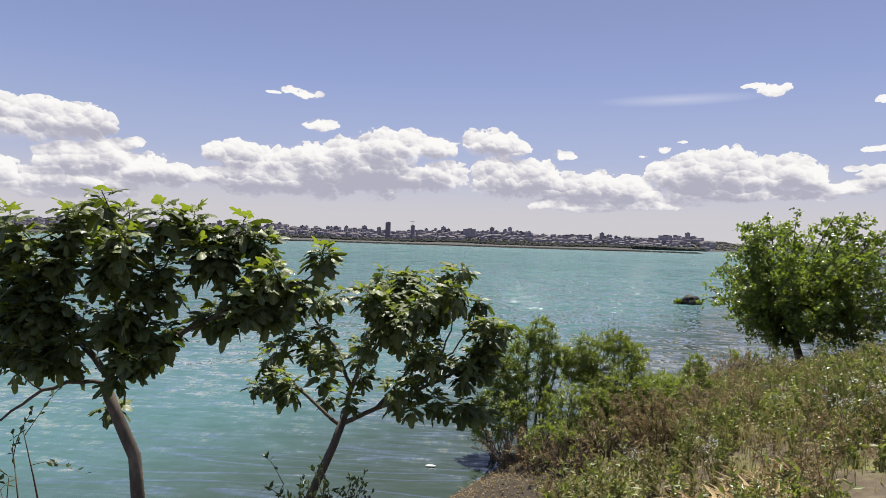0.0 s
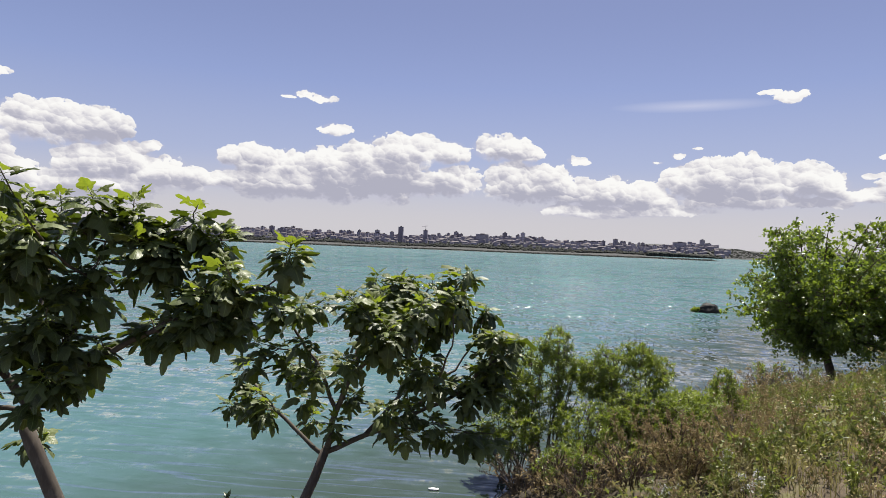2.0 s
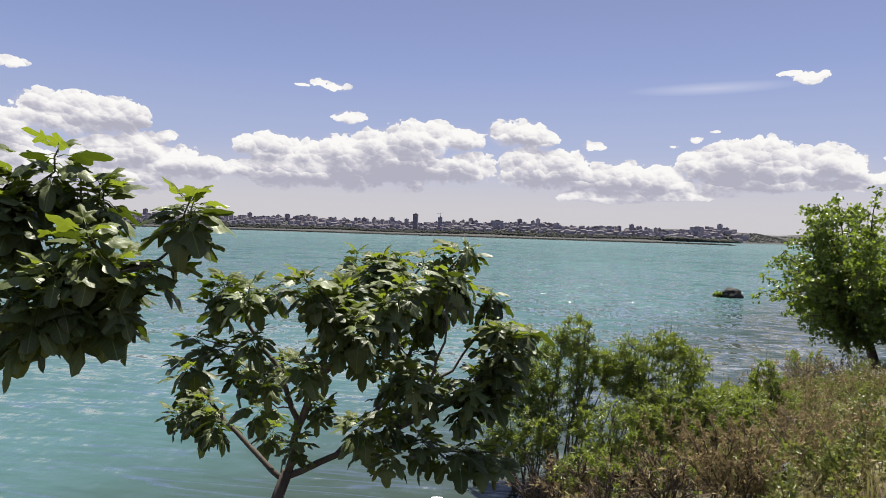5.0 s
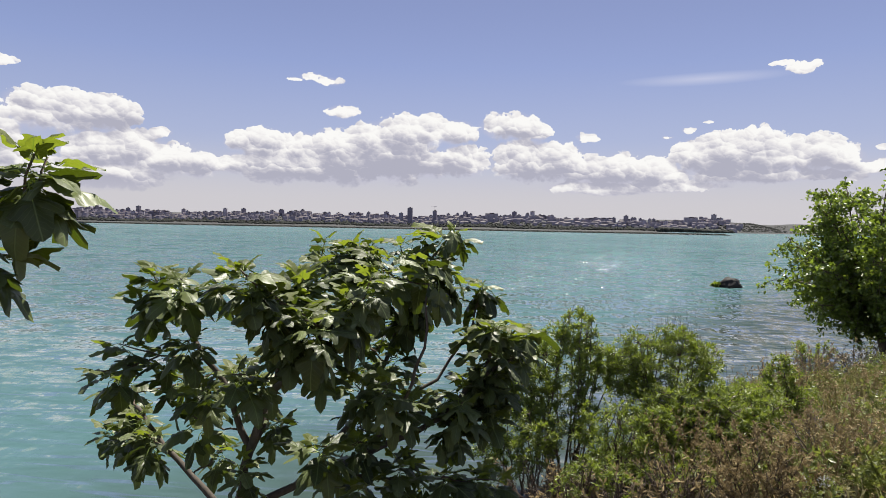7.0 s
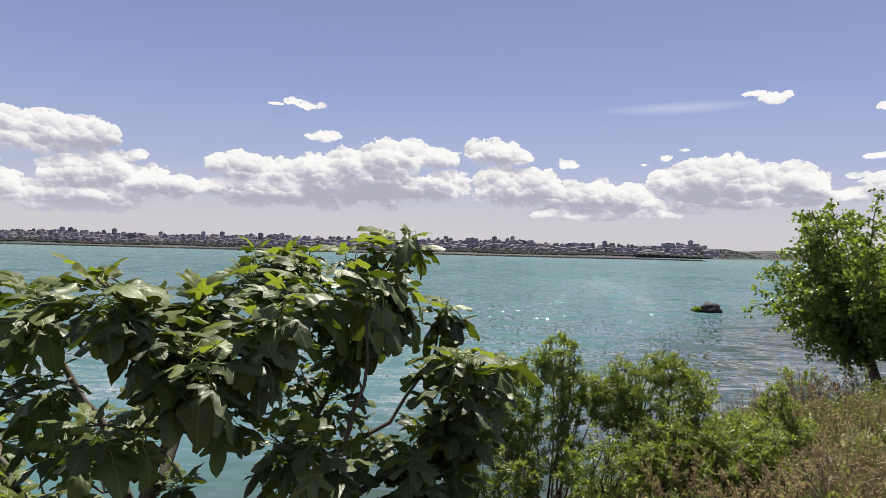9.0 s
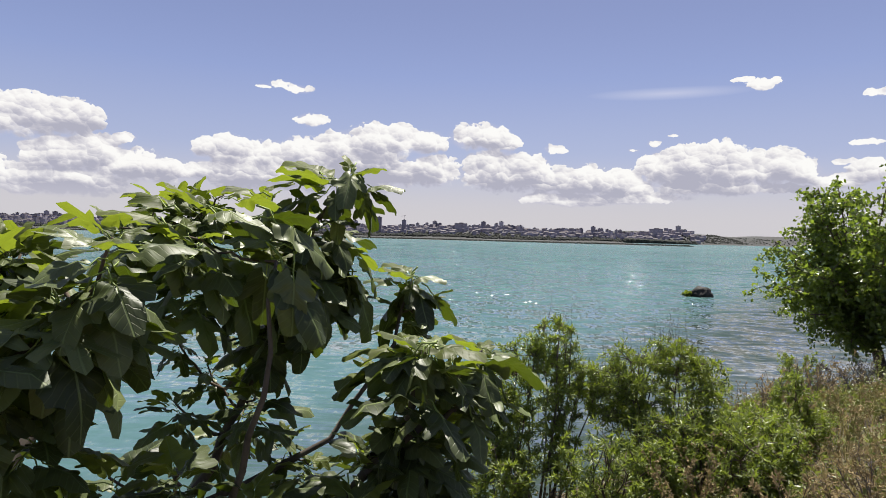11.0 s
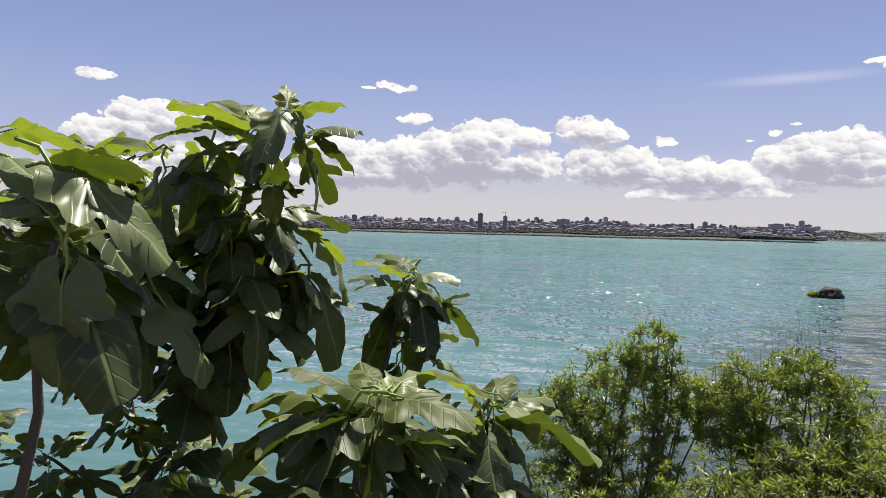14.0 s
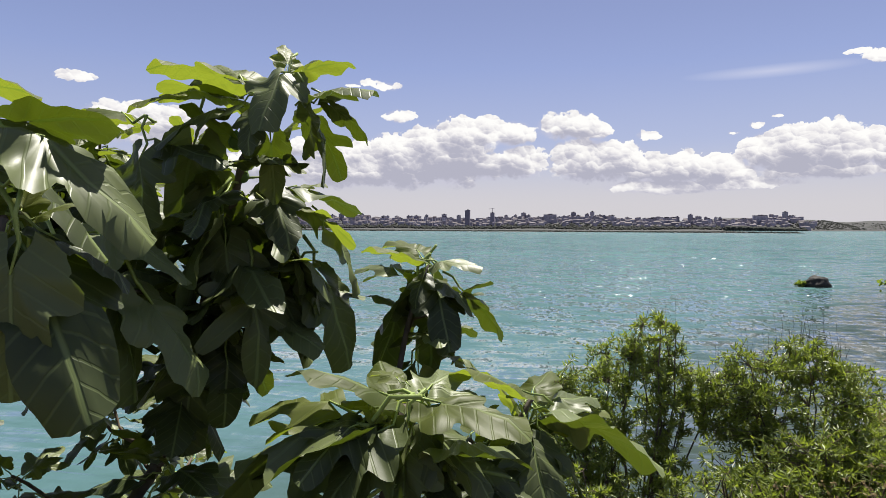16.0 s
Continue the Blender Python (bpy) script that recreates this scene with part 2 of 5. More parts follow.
def leaf_material(name, dark, light, through_col, share, rough=0.42, veins=False, spec=0.5):
    """A leaf that lets light through; colour varies from leaf to leaf."""
    m, t, out = material(name)
    geo = nd(t, "ShaderNodeNewGeometry")
    r = mth(t, "FRACT", mth(t, "ADD", nd(t, "ShaderNodeObjectInfo").outputs["Random"], geo.outputs["Random Per Island"]))
    n = nd(t, "ShaderNodeTexNoise", {"Vector": geo.outputs["Position"], "Scale": 14.0, "Detail": 3.0}).outputs["Fac"]
    f = mth(t, "MULTIPLY_ADD", r, 0.85, mth(t, "MULTIPLY", n, 0.3))
    col = mixc(t, f, dark, light)
    tcol = mixc(t, f, tuple(c * 0.75 for c in through_col), through_col)
    ins = {"Roughness": rough, "Specular IOR Level": spec}
    if veins:
        uv = nd(t, "ShaderNodeUVMap", uv_map="leaf").outputs[0]
        s = nd(t, "ShaderNodeSeparateXYZ", {0: uv}).outputs
        ax = mth(t, "ABSOLUTE", s[0])
        side = mth(t, "FRACT", mth(t, "MULTIPLY", mth(t, "MULTIPLY_ADD", ax, -0.75, s[1]), 7.5))
        line = span(t, mth(t, "ABSOLUTE", mth(t, "SUBTRACT", side, 0.5)), 0.03, 0.10, 1.0, 0.0)
        mid = span(t, ax, 0.006, 0.02, 1.0, 0.0)
        vein = mth(t, "MAXIMUM", mth(t, "MULTIPLY", line, 0.32), mid)
        col = mixc(t, mth(t, "MULTIPLY", vein, 0.55), col, (0.20, 0.25, 0.09))
        tcol = mixc(t, mth(t, "MULTIPLY", vein, 0.5), tcol, (0.10, 0.20, 0.02))
        h = mth(t, "ADD", mth(t, "MULTIPLY", vein, -1.0), mth(t, "MULTIPLY", n, 0.6))
        ins["Normal"] = nd(t, "ShaderNodeBump", {"Height": h, "Strength": 0.45, "Distance": 0.003}).outputs[0]
    ins["Base Color"] = col
    p = nd(t, "ShaderNodeBsdfPrincipled", ins)
    tr = nd(t, "ShaderNodeBsdfTranslucent", {"Color": tcol})
    mx = nd(t, "ShaderNodeMixShader", {0: share, 1: p.outputs[0], 2: tr.outputs[0]})
    t.links.new(mx.outputs[0], out.inputs[0])
    return m


FIG_LEAF = leaf_material("fig_leaf", (0.009, 0.016, 0.005), (0.122, 0.146, 0.056), (0.18, 0.26, 0.012), 0.14, rough=0.44, veins=True, spec=0.26)
# paler, thinner young leaf; its colour also paints leaves that catch the sun
YOUNG_LIT_FIG_LEAF = leaf_material("young_fig_leaf", (0.045, 0.060, 0.012), (0.100, 0.115, 0.028), (0.30, 0.38, 0.028), 0.36, rough=0.5, veins=True, spec=0.25)
FIG_STALK = simple("fig_stalk", [(0.3, (0.16, 0.22, 0.05)), (0.7, (0.26, 0.33, 0.09))], 20, rough=0.5, bump=0.1)
WILLOW_LEAF = leaf_material("willow_leaf", (0.030, 0.046, 0.010), (0.195, 0.240, 0.050), (0.320, 0.410, 0.038), 0.40)
TREE_LEAF = leaf_material("tree_leaf", (0.030, 0.052, 0.009), (0.140, 0.185, 0.040), (0.250, 0.345, 0.032), 0.42, rough=0.36)
WEED_LEAF = leaf_material("weed_leaf", (0.048, 0.066, 0.017), (0.205, 0.230, 0.066), (0.260, 0.305, 0.050), 0.40)
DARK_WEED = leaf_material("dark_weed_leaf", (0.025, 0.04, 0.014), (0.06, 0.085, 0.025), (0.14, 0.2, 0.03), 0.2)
GRASS = leaf_material("grass_blade", (0.080, 0.085, 0.026), (0.340, 0.295, 0.140), (0.280, 0.260, 0.090), 0.36, rough=0.6, spec=0.2)
DRY = leaf_material("dry_stalk", (0.125, 0.090, 0.045), (0.370, 0.290, 0.155), (0.270, 0.205, 0.100), 0.35, rough=0.8, spec=0.1)
STRAW = leaf_material("straw", (0.261, 0.186, 0.089), (0.427, 0.330, 0.186), (0.275, 0.206, 0.103), 0.2, rough=0.7, spec=0.2)
PETAL = leaf_material("petal", (0.420, 0.420, 0.372), (0.510, 0.510, 0.480), (0.360, 0.360, 0.300), 0.3, rough=0.6)
FIG_BARK = simple("fig_bark", [(0.3, (0.045, 0.036, 0.03)), (0.55, (0.095, 0.08, 0.066)), (0.75, (0.20, 0.175, 0.15))], 9, rough=0.9, bump=0.5, dist=0.01, stretch=(1, 1, 0.35))
TWIG_BARK = simple("twig_bark", [(0.3, (0.05, 0.038, 0.028)), (0.7, (0.14, 0.105, 0.075))], 18, rough=0.9, bump=0.4, dist=0.005)
GREY_TWIG = simple("grey_twig", [(0.3, (0.10, 0.08, 0.07)), (0.7, (0.24, 0.20, 0.17))], 18, rough=0.9, bump=0.3, dist=0.005)
FIG_FRUIT = simple("fig_fruit", [(0.3, (0.06, 0.12, 0.03)), (0.7, (0.12, 0.20, 0.05))], 30, rough=0.5, bump=0.1)
ROCK = simple("wet_rock", [(0.3, (0.008, 0.007, 0.006)), (0.6, (0.023, 0.021, 0.018)), (0.8, (0.042, 0.040, 0.035))], 2.2, rough=0.75, bump=0.8, dist=0.08)
FOAM = simple("white_scrap", [(0.3, (0.7, 0.7, 0.68)), (0.7, (0.85, 0.85, 0.83))], 20, rough=0.6, bump=0.1)


def ground_material():
    m, t, out = material("bank_earth")
    pos = nd(t, "ShaderNodeNewGeometry").outputs["Position"]
    z = nd(t, "ShaderNodeSeparateXYZ", {0: pos}).outputs[2]
    y = nd(t, "ShaderNodeSeparateXYZ", {0: pos}).outputs[1]
    n1 = nd(t, "ShaderNodeTexNoise", {"Vector": pos, "Scale": 0.9, "Detail": 8.0, "Roughness": 0.65}).outputs["Fac"]
    n2 = nd(t, "ShaderNodeTexNoise", {"Vector": pos, "Scale": 11.0, "Detail": 6.0, "Roughness": 0.7}).outputs["Fac"]
    f = mth(t, "MULTIPLY_ADD", n1, 0.6, mth(t, "MULTIPLY", n2, 0.4))
    dirt = ramp(t, f, [(0.32, (0.040, 0.030, 0.021)), (0.48, (0.078, 0.060, 0.040)), (0.62, (0.130, 0.104, 0.070)), (0.78, (0.240, 0.205, 0.150))])
    moss = mixc(t, span(t, n1, 0.48, 0.62), dirt, (0.12, 0.13, 0.045))
    mud = mixc(t, n2, (0.022, 0.017, 0.012), (0.060, 0.048, 0.034))
    way = nd(t, "ShaderNodeVectorMath", {0: pos, 1: (0.847, -0.531, 0.0)}, operation="DOT_PRODUCT").outputs["Value"]
    path = mth(t, "MULTIPLY", span(t, mth(t, "MULTIPLY_ADD", n1, 1.6, way), -0.1, 1.1), span(t, y, 5.5, 6.4, 1.0, 0.0))
    path = mth(t, "MULTIPLY", path, span(t, mth(t, "MULTIPLY_ADD", n1, 1.8, way), 2.8, 4.0, 1.0, 0.0))
    sand = mixc(t, n2, (0.130, 0.105, 0.075), (0.300, 0.260, 0.195))
    moss = mixc(t, path, moss, sand)
    near = mixc(t, span(t, mth(t, "MULTIPLY_ADD", n1, 0.25, z), 0.62, 1.15), mud, moss)
    h = nd(t, "ShaderNodeTexNoise", {"Vector": pos, "Scale": 0.012, "Detail": 6.0, "Roughness": 0.6}).outputs["Fac"]
    far = ramp(t, h, [(0.40, (0.045, 0.046, 0.041)), (0.55, (0.052, 0.052, 0.050)), (0.68, (0.068, 0.065, 0.062))])
    col = mixc(t, span(t, y, 300.0, 600.0), near, far)
    b = nd(t, "ShaderNodeBump", {"Height": f, "Strength": 0.7, "Distance": 0.05}).outputs[0]
    p = nd(t, "ShaderNodeBsdfPrincipled", {"Base Color": col, "Roughness": 0.92, "Normal": b, "Specular IOR Level": 0.2})
    t.links.new(p.outputs[0], out.inputs[0])
    return m


def water_material():
    """Milky turquoise lake water with wind ripples."""
    m, t, out = material("lake_water")
    pos = nd(t, "ShaderNodeNewGeometry").outputs["Position"]
    a = nd(t, "ShaderNodeMapping", {"Vector": pos, "Rotation": (0, 0, radians(-5)), "Scale": (0.55, 1.0, 1.0)}).outputs[0]
    c = nd(t, "ShaderNodeMapping", {"Vector": pos, "Rotation": (0, 0, radians(7)), "Scale": (0.72, 1.0, 1.0)}).outputs[0]
    def slope(v, size, detail, gain):
        """Slopes of one family of waves, along x and y."""
        n = nd(t, "ShaderNodeTexNoise", {"Vector": v, "Scale": size, "Detail": detail, "Roughness": 0.55, "Distortion": 0.3}).outputs["Color"]
        n = nd(t, "ShaderNodeVectorMath", {0: n, 1: (0.5, 0.5, 0.5)}, operation="SUBTRACT").outputs[0]
        return nd(t, "ShaderNodeVectorMath", {0: n, 1: (gain * 0.55, gain, 0.0)}, operation="MULTIPLY").outputs[0]

    far = nd(t, "ShaderNodeVectorMath", {0: pos}, operation="LENGTH").outputs["Value"]
    # long low ripples by the shore, broader waves farther out
    r = nd(t, "ShaderNodeMapping", {"Vector": pos, "Rotation": (0, 0, radians(-6)), "Scale": (0.30, 1.0, 1.0)}).outputs[0]
    waves = slope(c, 9.0, 1.0, 0.12)
    for v, size, detail, gain, d0, d1, k0, k1 in ((r, 3.6, 2.0, 0.72, 20, 70, 1.0, 0.7), (r, 7.0, 1.0, 0.50, 15, 50, 1.0, 0.3), (c, 1.0, 2.0, 2.6, 12, 45, 0.12, 1.0),
                                                  (a, 0.38, 2.0, 3.0, 30, 100, 0.06, 1.0), (c, 0.13, 2.0, 2.6, 80, 260, 0.0, 1.0), (a, 0.045, 2.0, 1.6, 220, 700, 0.0, 1.0)):
        part_of = nd(t, "ShaderNodeVectorMath", {0: slope(v, size, detail, gain), "Scale": span(t, far, d0, d1, k0, k1)}, operation="SCALE").outputs[0]
        waves = nd(t, "ShaderNodeVectorMath", {0: waves, 1: part_of}, operation="ADD").outputs[0]
    b = nd(t, "ShaderNodeVectorMath", {0: waves, 1: (0.9, 0.9, 0.9)}, operation="MULTIPLY").outputs[0]
    b = nd(t, "ShaderNodeVectorMath", {0: b, 1: (0.0, 0.0, 1.0)}, operation="ADD").outputs[0]
    b = nd(t, "ShaderNodeVectorMath", {0: b}, operation="NORMALIZE").outputs[0]
    # facets that catch the sun: larger ones farther out, narrow across the view
    e = nd(t, "ShaderNodeMapping", {"Vector": pos, "Rotation": (0, 0, radians(4)), "Scale": (1.0, 0.4, 1.0)}).outputs[0]
    steep = nd(t, "ShaderNodeVectorMath", {0: waves, "Scale": mth(t, "MULTIPLY", span(t, far, 8, 45, 0.3, 0.45), span(t, far, 90, 350, 1.0, 0.45))}, operation="SCALE").outputs[0]
    for size, gain, d0, d1, d2, d3 in ((9.0, 0.3, 1, 2, 25, 45), (6.5, 2.0, 18, 40, 60, 110), (3.0, 1.8, 45, 90, 180, 300), (1.2, 1.3, 140, 260, 500, 800), (0.4, 0.8, 400, 700, 4000, 5000)):
        share = mth(t, "MULTIPLY", span(t, far, d0, d1), span(t, far, d2, d3, 1.0, 0.0))
        facet = nd(t, "ShaderNodeVectorMath", {0: slope(e, size, 1.0, gain), "Scale": share}, operation="SCALE").outputs[0]
        steep = nd(t, "ShaderNodeVectorMath", {0: steep, 1: facet}, operation="ADD").outputs[0]
    steep = nd(t, "ShaderNodeVectorMath", {0: steep, 1: (0.0, 0.0, 1.0)}, operation="ADD").outputs[0]
    steep = nd(t, "ShaderNodeVectorMath", {0: steep}, operation="NORMALIZE").outputs[0]
    big = nd(t, "ShaderNodeTexNoise", {"Vector": nd(t, "ShaderNodeMapping", {"Vector": pos, "Scale": (0.4, 1.0, 1.0)}).outputs[0], "Scale": 0.02, "Detail": 5.0, "Roughness": 0.6}).outputs["Fac"]
    deep = mixc(t, span(t, big, 0.35, 0.65), (0.058, 0.117, 0.114), (0.068, 0.135, 0.133))
    # shallows tint by the shore, darkened further to paint in the shrubs' reflection
    s = nd(t, "ShaderNodeVectorMath", {0: pos, 1: (0.847, -0.531, 0.0)}, operation="DOT_PRODUCT").outputs["Value"]
    s = mth(t, "ADD", s, 5.565)
    shore_noise = nd(t, "ShaderNodeTexNoise", {"Vector": pos, "Scale": 0.7, "Detail": 4.0}).outputs["Fac"]
    shallow = mixc(t, span(t, mth(t, "MULTIPLY_ADD", shore_noise, 1.6, s), -6.5, 0.2), deep, (0.036, 0.052, 0.040))
    rough = span(t, far, 60.0, 500.0, 0.07, 0.12)
    body = nd(t, "ShaderNodeBsdfDiffuse", {"Color": shallow, "Normal": b})
    shine = nd(t, "ShaderNodeBsdfGlossy", {"Color": (1, 1, 1, 1), "Roughness": rough, "Normal": steep})
    fres = nd(t, "ShaderNodeFresnel", {"IOR": 1.33, "Normal": b}).outputs[0]
    fres = mth(t, "MINIMUM", mth(t, "MULTIPLY", fres, span(t, far, 10, 50, 0.72, 0.94)), 0.70)
    # thin crests of the small waves by the shore mirror more of the sky
    n = nd(t, "ShaderNodeTexNoise", {"Vector": nd(t, "ShaderNodeMapping", {"Vector": pos, "Rotation": (0, 0, radians(-7)), "Scale": (0.11, 1.0, 1.0)}).outputs[0], "Scale": 1.9, "Detail": 2.0, "Roughness": 0.55, "Distortion": 0.15}).outputs["Fac"]
    crest = span(t, mth(t, "ABSOLUTE", mth(t, "SUBTRACT", n, 0.5)), 0.006, 0.035, 1.0, 0.0)
    gust = nd(t, "ShaderNodeTexNoise", {"Vector": pos, "Scale": 0.35, "Detail": 2.0}).outputs["Fac"]
    crest = mth(t, "MULTIPLY", mth(t, "MULTIPLY", crest, span(t, gust, 0.38, 0.6, 0.0, 0.34)), span(t, far, 14, 45, 1.0, 0.0))
    fres = mth(t, "ADD", fres, crest)
    p = nd(t, "ShaderNodeMixShader", {0: fres, 1: body.outputs[0], 2: shine.outputs[0]})
    t.links.new(p.outputs[0], out.inputs[0])
    return m


GROUND = ground_material()
WATER = water_material()


def building_material(name, wall, roughness=0.8):
    """Far plaster or concrete; the tone varies from house to house."""
    m, t, out = material(name)
    co = nd(t, "ShaderNodeTexCoord").outputs["Object"]
    n = nd(t, "ShaderNodeTexNoise", {"Vector": co, "Scale": 0.15, "Detail": 4.0}).outputs["Fac"]
    r = mth(t, "FRACT", mth(t, "ADD", nd(t, "ShaderNodeObjectInfo").outputs["Random"], nd(t, "ShaderNodeNewGeometry").outputs["Random Per Island"]))
    col = mixc(t, r, tuple(c * 0.55 for c in wall), wall)
    col = mixc(t, mth(t, "MULTIPLY", n, 0.4), col, tuple(c * 0.6 for c in wall))
    p = nd(t, "ShaderNodeBsdfPrincipled", {"Base Color": col, "Roughness": roughness})
    t.links.new(p.outputs[0], out.inputs[0])
    return m


# wall colours are raised so that the lift of distant haze is painted in
WALL_A = building_material("plaster_pale", (0.58, 0.53, 0.58))
WALL_B = building_material("plaster_warm", (0.48, 0.42, 0.46))
WALL_C = building_material("concrete_dark", (0.30, 0.27, 0.32))
PANE = building_material("far_glass", (0.191, 0.191, 0.230), 0.3)
HOUSES = building_material("far_house_walls", (0.40, 0.36, 0.40))
ROOF = building_material("far_roof", (0.110, 0.088, 0.092))
FAR_TREES = leaf_material("far_woods", (0.029, 0.032, 0.031), (0.058, 0.060, 0.049), (0.032, 0.051, 0.019), 0.1, rough=0.9, spec=0.05)

# ---- mesh helpers ----


def part(name, bm, mat, parent=None, label="", smooth=False):
    """Links a bmesh as one mesh object, under parent if there is one."""
    me = bpy.data.meshes.new(name)
    bm.to_mesh(me)
    bm.free()
    return part_mesh(name, me, mat, parent, label, smooth)


def part_mesh(name, me, mat, parent=None, label="", smooth=False):
    if mat and not me.materials:
        me.materials.append(mat)
    if smooth:
        me.polygons.foreach_set("use_smooth", [True] * len(me.polygons))
    ob = new(name, me)
    if parent:
        ob.parent = parent
    if label:
        tagged(ob, label)
    return ob


def mesh_of(name, verts, faces):
    me = bpy.data.meshes.new(name)
    me.from_pydata([tuple(v) for v in verts], [], faces)
    me.update()
    return me


def thing(name, at, label, category, group="", kind=""):
    e = new(name)
    e.empty_display_size = 0.1
    e.location = at
    return tagged(e, label, category, group, kind)


def tube(verts, faces, pts, radii, n=6):
    """Adds a tapering tube along pts to the lists."""
    base = len(verts)
    pts = [Vector(p) for p in pts]
    side = None
    for i, p in enumerate(pts):
        d = (pts[min(i + 1, len(pts) - 1)] - pts[max(i - 1, 0)]).normalized()
        if side is None:
            side = d.orthogonal().normalized()
        side = (side - d * side.dot(d)).normalized()
        up = d.cross(side)
        for k in range(n):
            a = 2 * math.pi * k / n
            verts.append(p + (side * math.cos(a) + up * math.sin(a)) * radii[i])
    for i in range(len(pts) - 1):
        for k in range(n):
            a, b = base + i * n + k, base + i * n + (k + 1) % n
            faces.append((a, b, b + n, a + n))
    faces.append(tuple(base + (len(pts) - 1) * n + k for k in range(n)))
    faces.append(tuple(base + k for k in reversed(range(n))))


def bend(a, b, rise, steps, rng, wob=0.03):
    """A bowed way from a to b that starts along rise."""
    a, b = Vector(a), Vector(b)
    c = a + Vector(rise) * (b - a).length * 0.5
    out = []
    for i in range(steps + 1):
        u = i / steps
        p = a * (1 - u) ** 2 + c * 2 * u * (1 - u) + b * u * u
        if 0 < i < steps:
            p += Vector((rng.uniform(-1, 1), rng.uniform(-1, 1), rng.uniform(-1, 1))) * wob
        out.append(p)
    return out


def taper(r0, r1, n):
    return [r0 + (r1 - r0) * i / (n - 1) for i in range(n)]


def limb(pts, r0, r1, mat, parent, name="branch", n=6):
    v, f = [], []
    tube(v, f, pts, taper(r0, r1, len(pts)), n)
    o = parent.location
    return part_mesh(name, mesh_of(name, [p - o for p in v], f), mat, parent, smooth=True)

# ---- ground, water, far shore ----


def smooth_min(a, b, k):
    h = np.clip(0.5 + 0.5 * (b - a) / k, 0, 1)
    return b * (1 - h) + a * h - k * h * (1 - h)


def inland(x, y):
    """Metres from the near shore, land side positive."""
    s1 = 0.847 * (x - 0.2) - 0.531 * (y - 10.8) + 0.25 * np.sin(x * 0.9 + y * 0.55) + 0.12 * np.sin(y * 2.1 - x * 1.3)
    s2 = 0.627 * (x - 9.1) - 0.779 * (y - 20.6) + 0.2 * np.sin(x * 1.3 + 0.4)
    return smooth_min(s1, s2, 1.0)


def height(x, y):
    """Height of the ground over the water."""
    x, y = np.asarray(x, float), np.asarray(y, float)
    s = inland(x, y)
    near = np.interp(s, [-60, -20, -3, 0, 1, 3, 5, 6, 10, 40, 400, 4000], [-6, -4, -0.9, 0.0, 0.32, 1.05, 1.75, 1.95, 2.3, 4.0, 16.0, 40.0])
    near = near + np.clip(s, 0, 1) * (0.05 * np.sin(x * 2.3 + 1.0) * np.cos(y * 1.9) + 0.03 * np.sin(x * 5.1 + y * 4.3))
    edge = np.where(x > 815, 2460 + (x - 815) * 1.6, 2440 + 14 * np.sin(x * 0.011))
    edge = np.minimum(edge, 3500)
    q = y - edge
    far = np.interp(q, [-200, 0, 12, 120, 300, 700, 1400], [-6, 0, 4, 16, 32, 46, 56])
    far = far + np.clip(q / 200, 0, 1) * (5 * np.sin(x * 0.006 + 1.3) + 3 * np.sin(x * 0.017) + np.where(x > 815, 10.0, 0.0))
    edge = np.where(x > 225, 690 + (x - 225) * 6.0, 690 + 8 * np.sin(x * 0.031))
    far = np.maximum(far, np.interp(y - edge, [-100, 0, 10, 300, 3000], [-6, 0, 0.6, 1.0, 1.2]))
    return np.where(y > 500, far, near)


def z_at(x, y):
    return float(height(x, y))


def graded(stops):
    out = []
    for (a, b, step) in stops:
        out += list(np.arange(a, b - step * 0.01, step))
    return np.array(out)


gx = graded([(-4800, -3000, 300), (-3000, -100, 50), (-100, -12, 8), (-12, 16, 0.2), (16, 40, 1.0), (40, 100, 8), (100, 3000, 50), (3000, 4801, 300)])
gy = graded([(-4000, -100, 300), (-100, -8, 6), (-8, 28, 0.2), (28, 60, 2), (60, 200, 20), (200, 640, 110), (640, 780, 10), (780, 2300, 140), (2300, 2800, 20), (2800, 4700, 80)])
X, Y = np.meshgrid(gx, gy)
Z = height(X, Y)
nx, ny = len(gx), len(gy)
verts = np.stack([X.ravel(), Y.ravel(), Z.ravel()], 1)
quads = [(j * nx + i, j * nx + i + 1, (j + 1) * nx + i + 1, (j + 1) * nx + i) for j in range(ny - 1) for i in range(nx - 1)]
ground = part_mesh("ground", mesh_of("ground", verts.tolist(), quads), GROUND, smooth=True)
tagged(ground, "dry earthen lake bank sloping into the water", "ground", kind="structure")

wv = [(-4700, -3900, 0), (4700, -3900, 0), (4700, 3600, 0), (-4700, 3600, 0)]
water = part_mesh("water", mesh_of("water", wv, [(0, 1, 2, 3)]), WATER)
tagged(water, "turquoise rippled lake water glittering in the sun", "water", kind="structure")

rng = random.Random(7)


def box(bm, x0, x1, y0, y1, z0, z1):
    vs = [bm.verts.new(c) for c in ((x0, y0, z0), (x1, y0, z0), (x1, y1, z0), (x0, y1, z0), (x0, y0, z1), (x1, y0, z1), (x1, y1, z1), (x0, y1, z1))]
    for f in ((0, 3, 2, 1), (4, 5, 6, 7), (0, 1, 5, 4), (1, 2, 6, 5), (2, 3, 7, 6), (3, 0, 4, 7)):
        bm.faces.new([vs[i] for i in f])


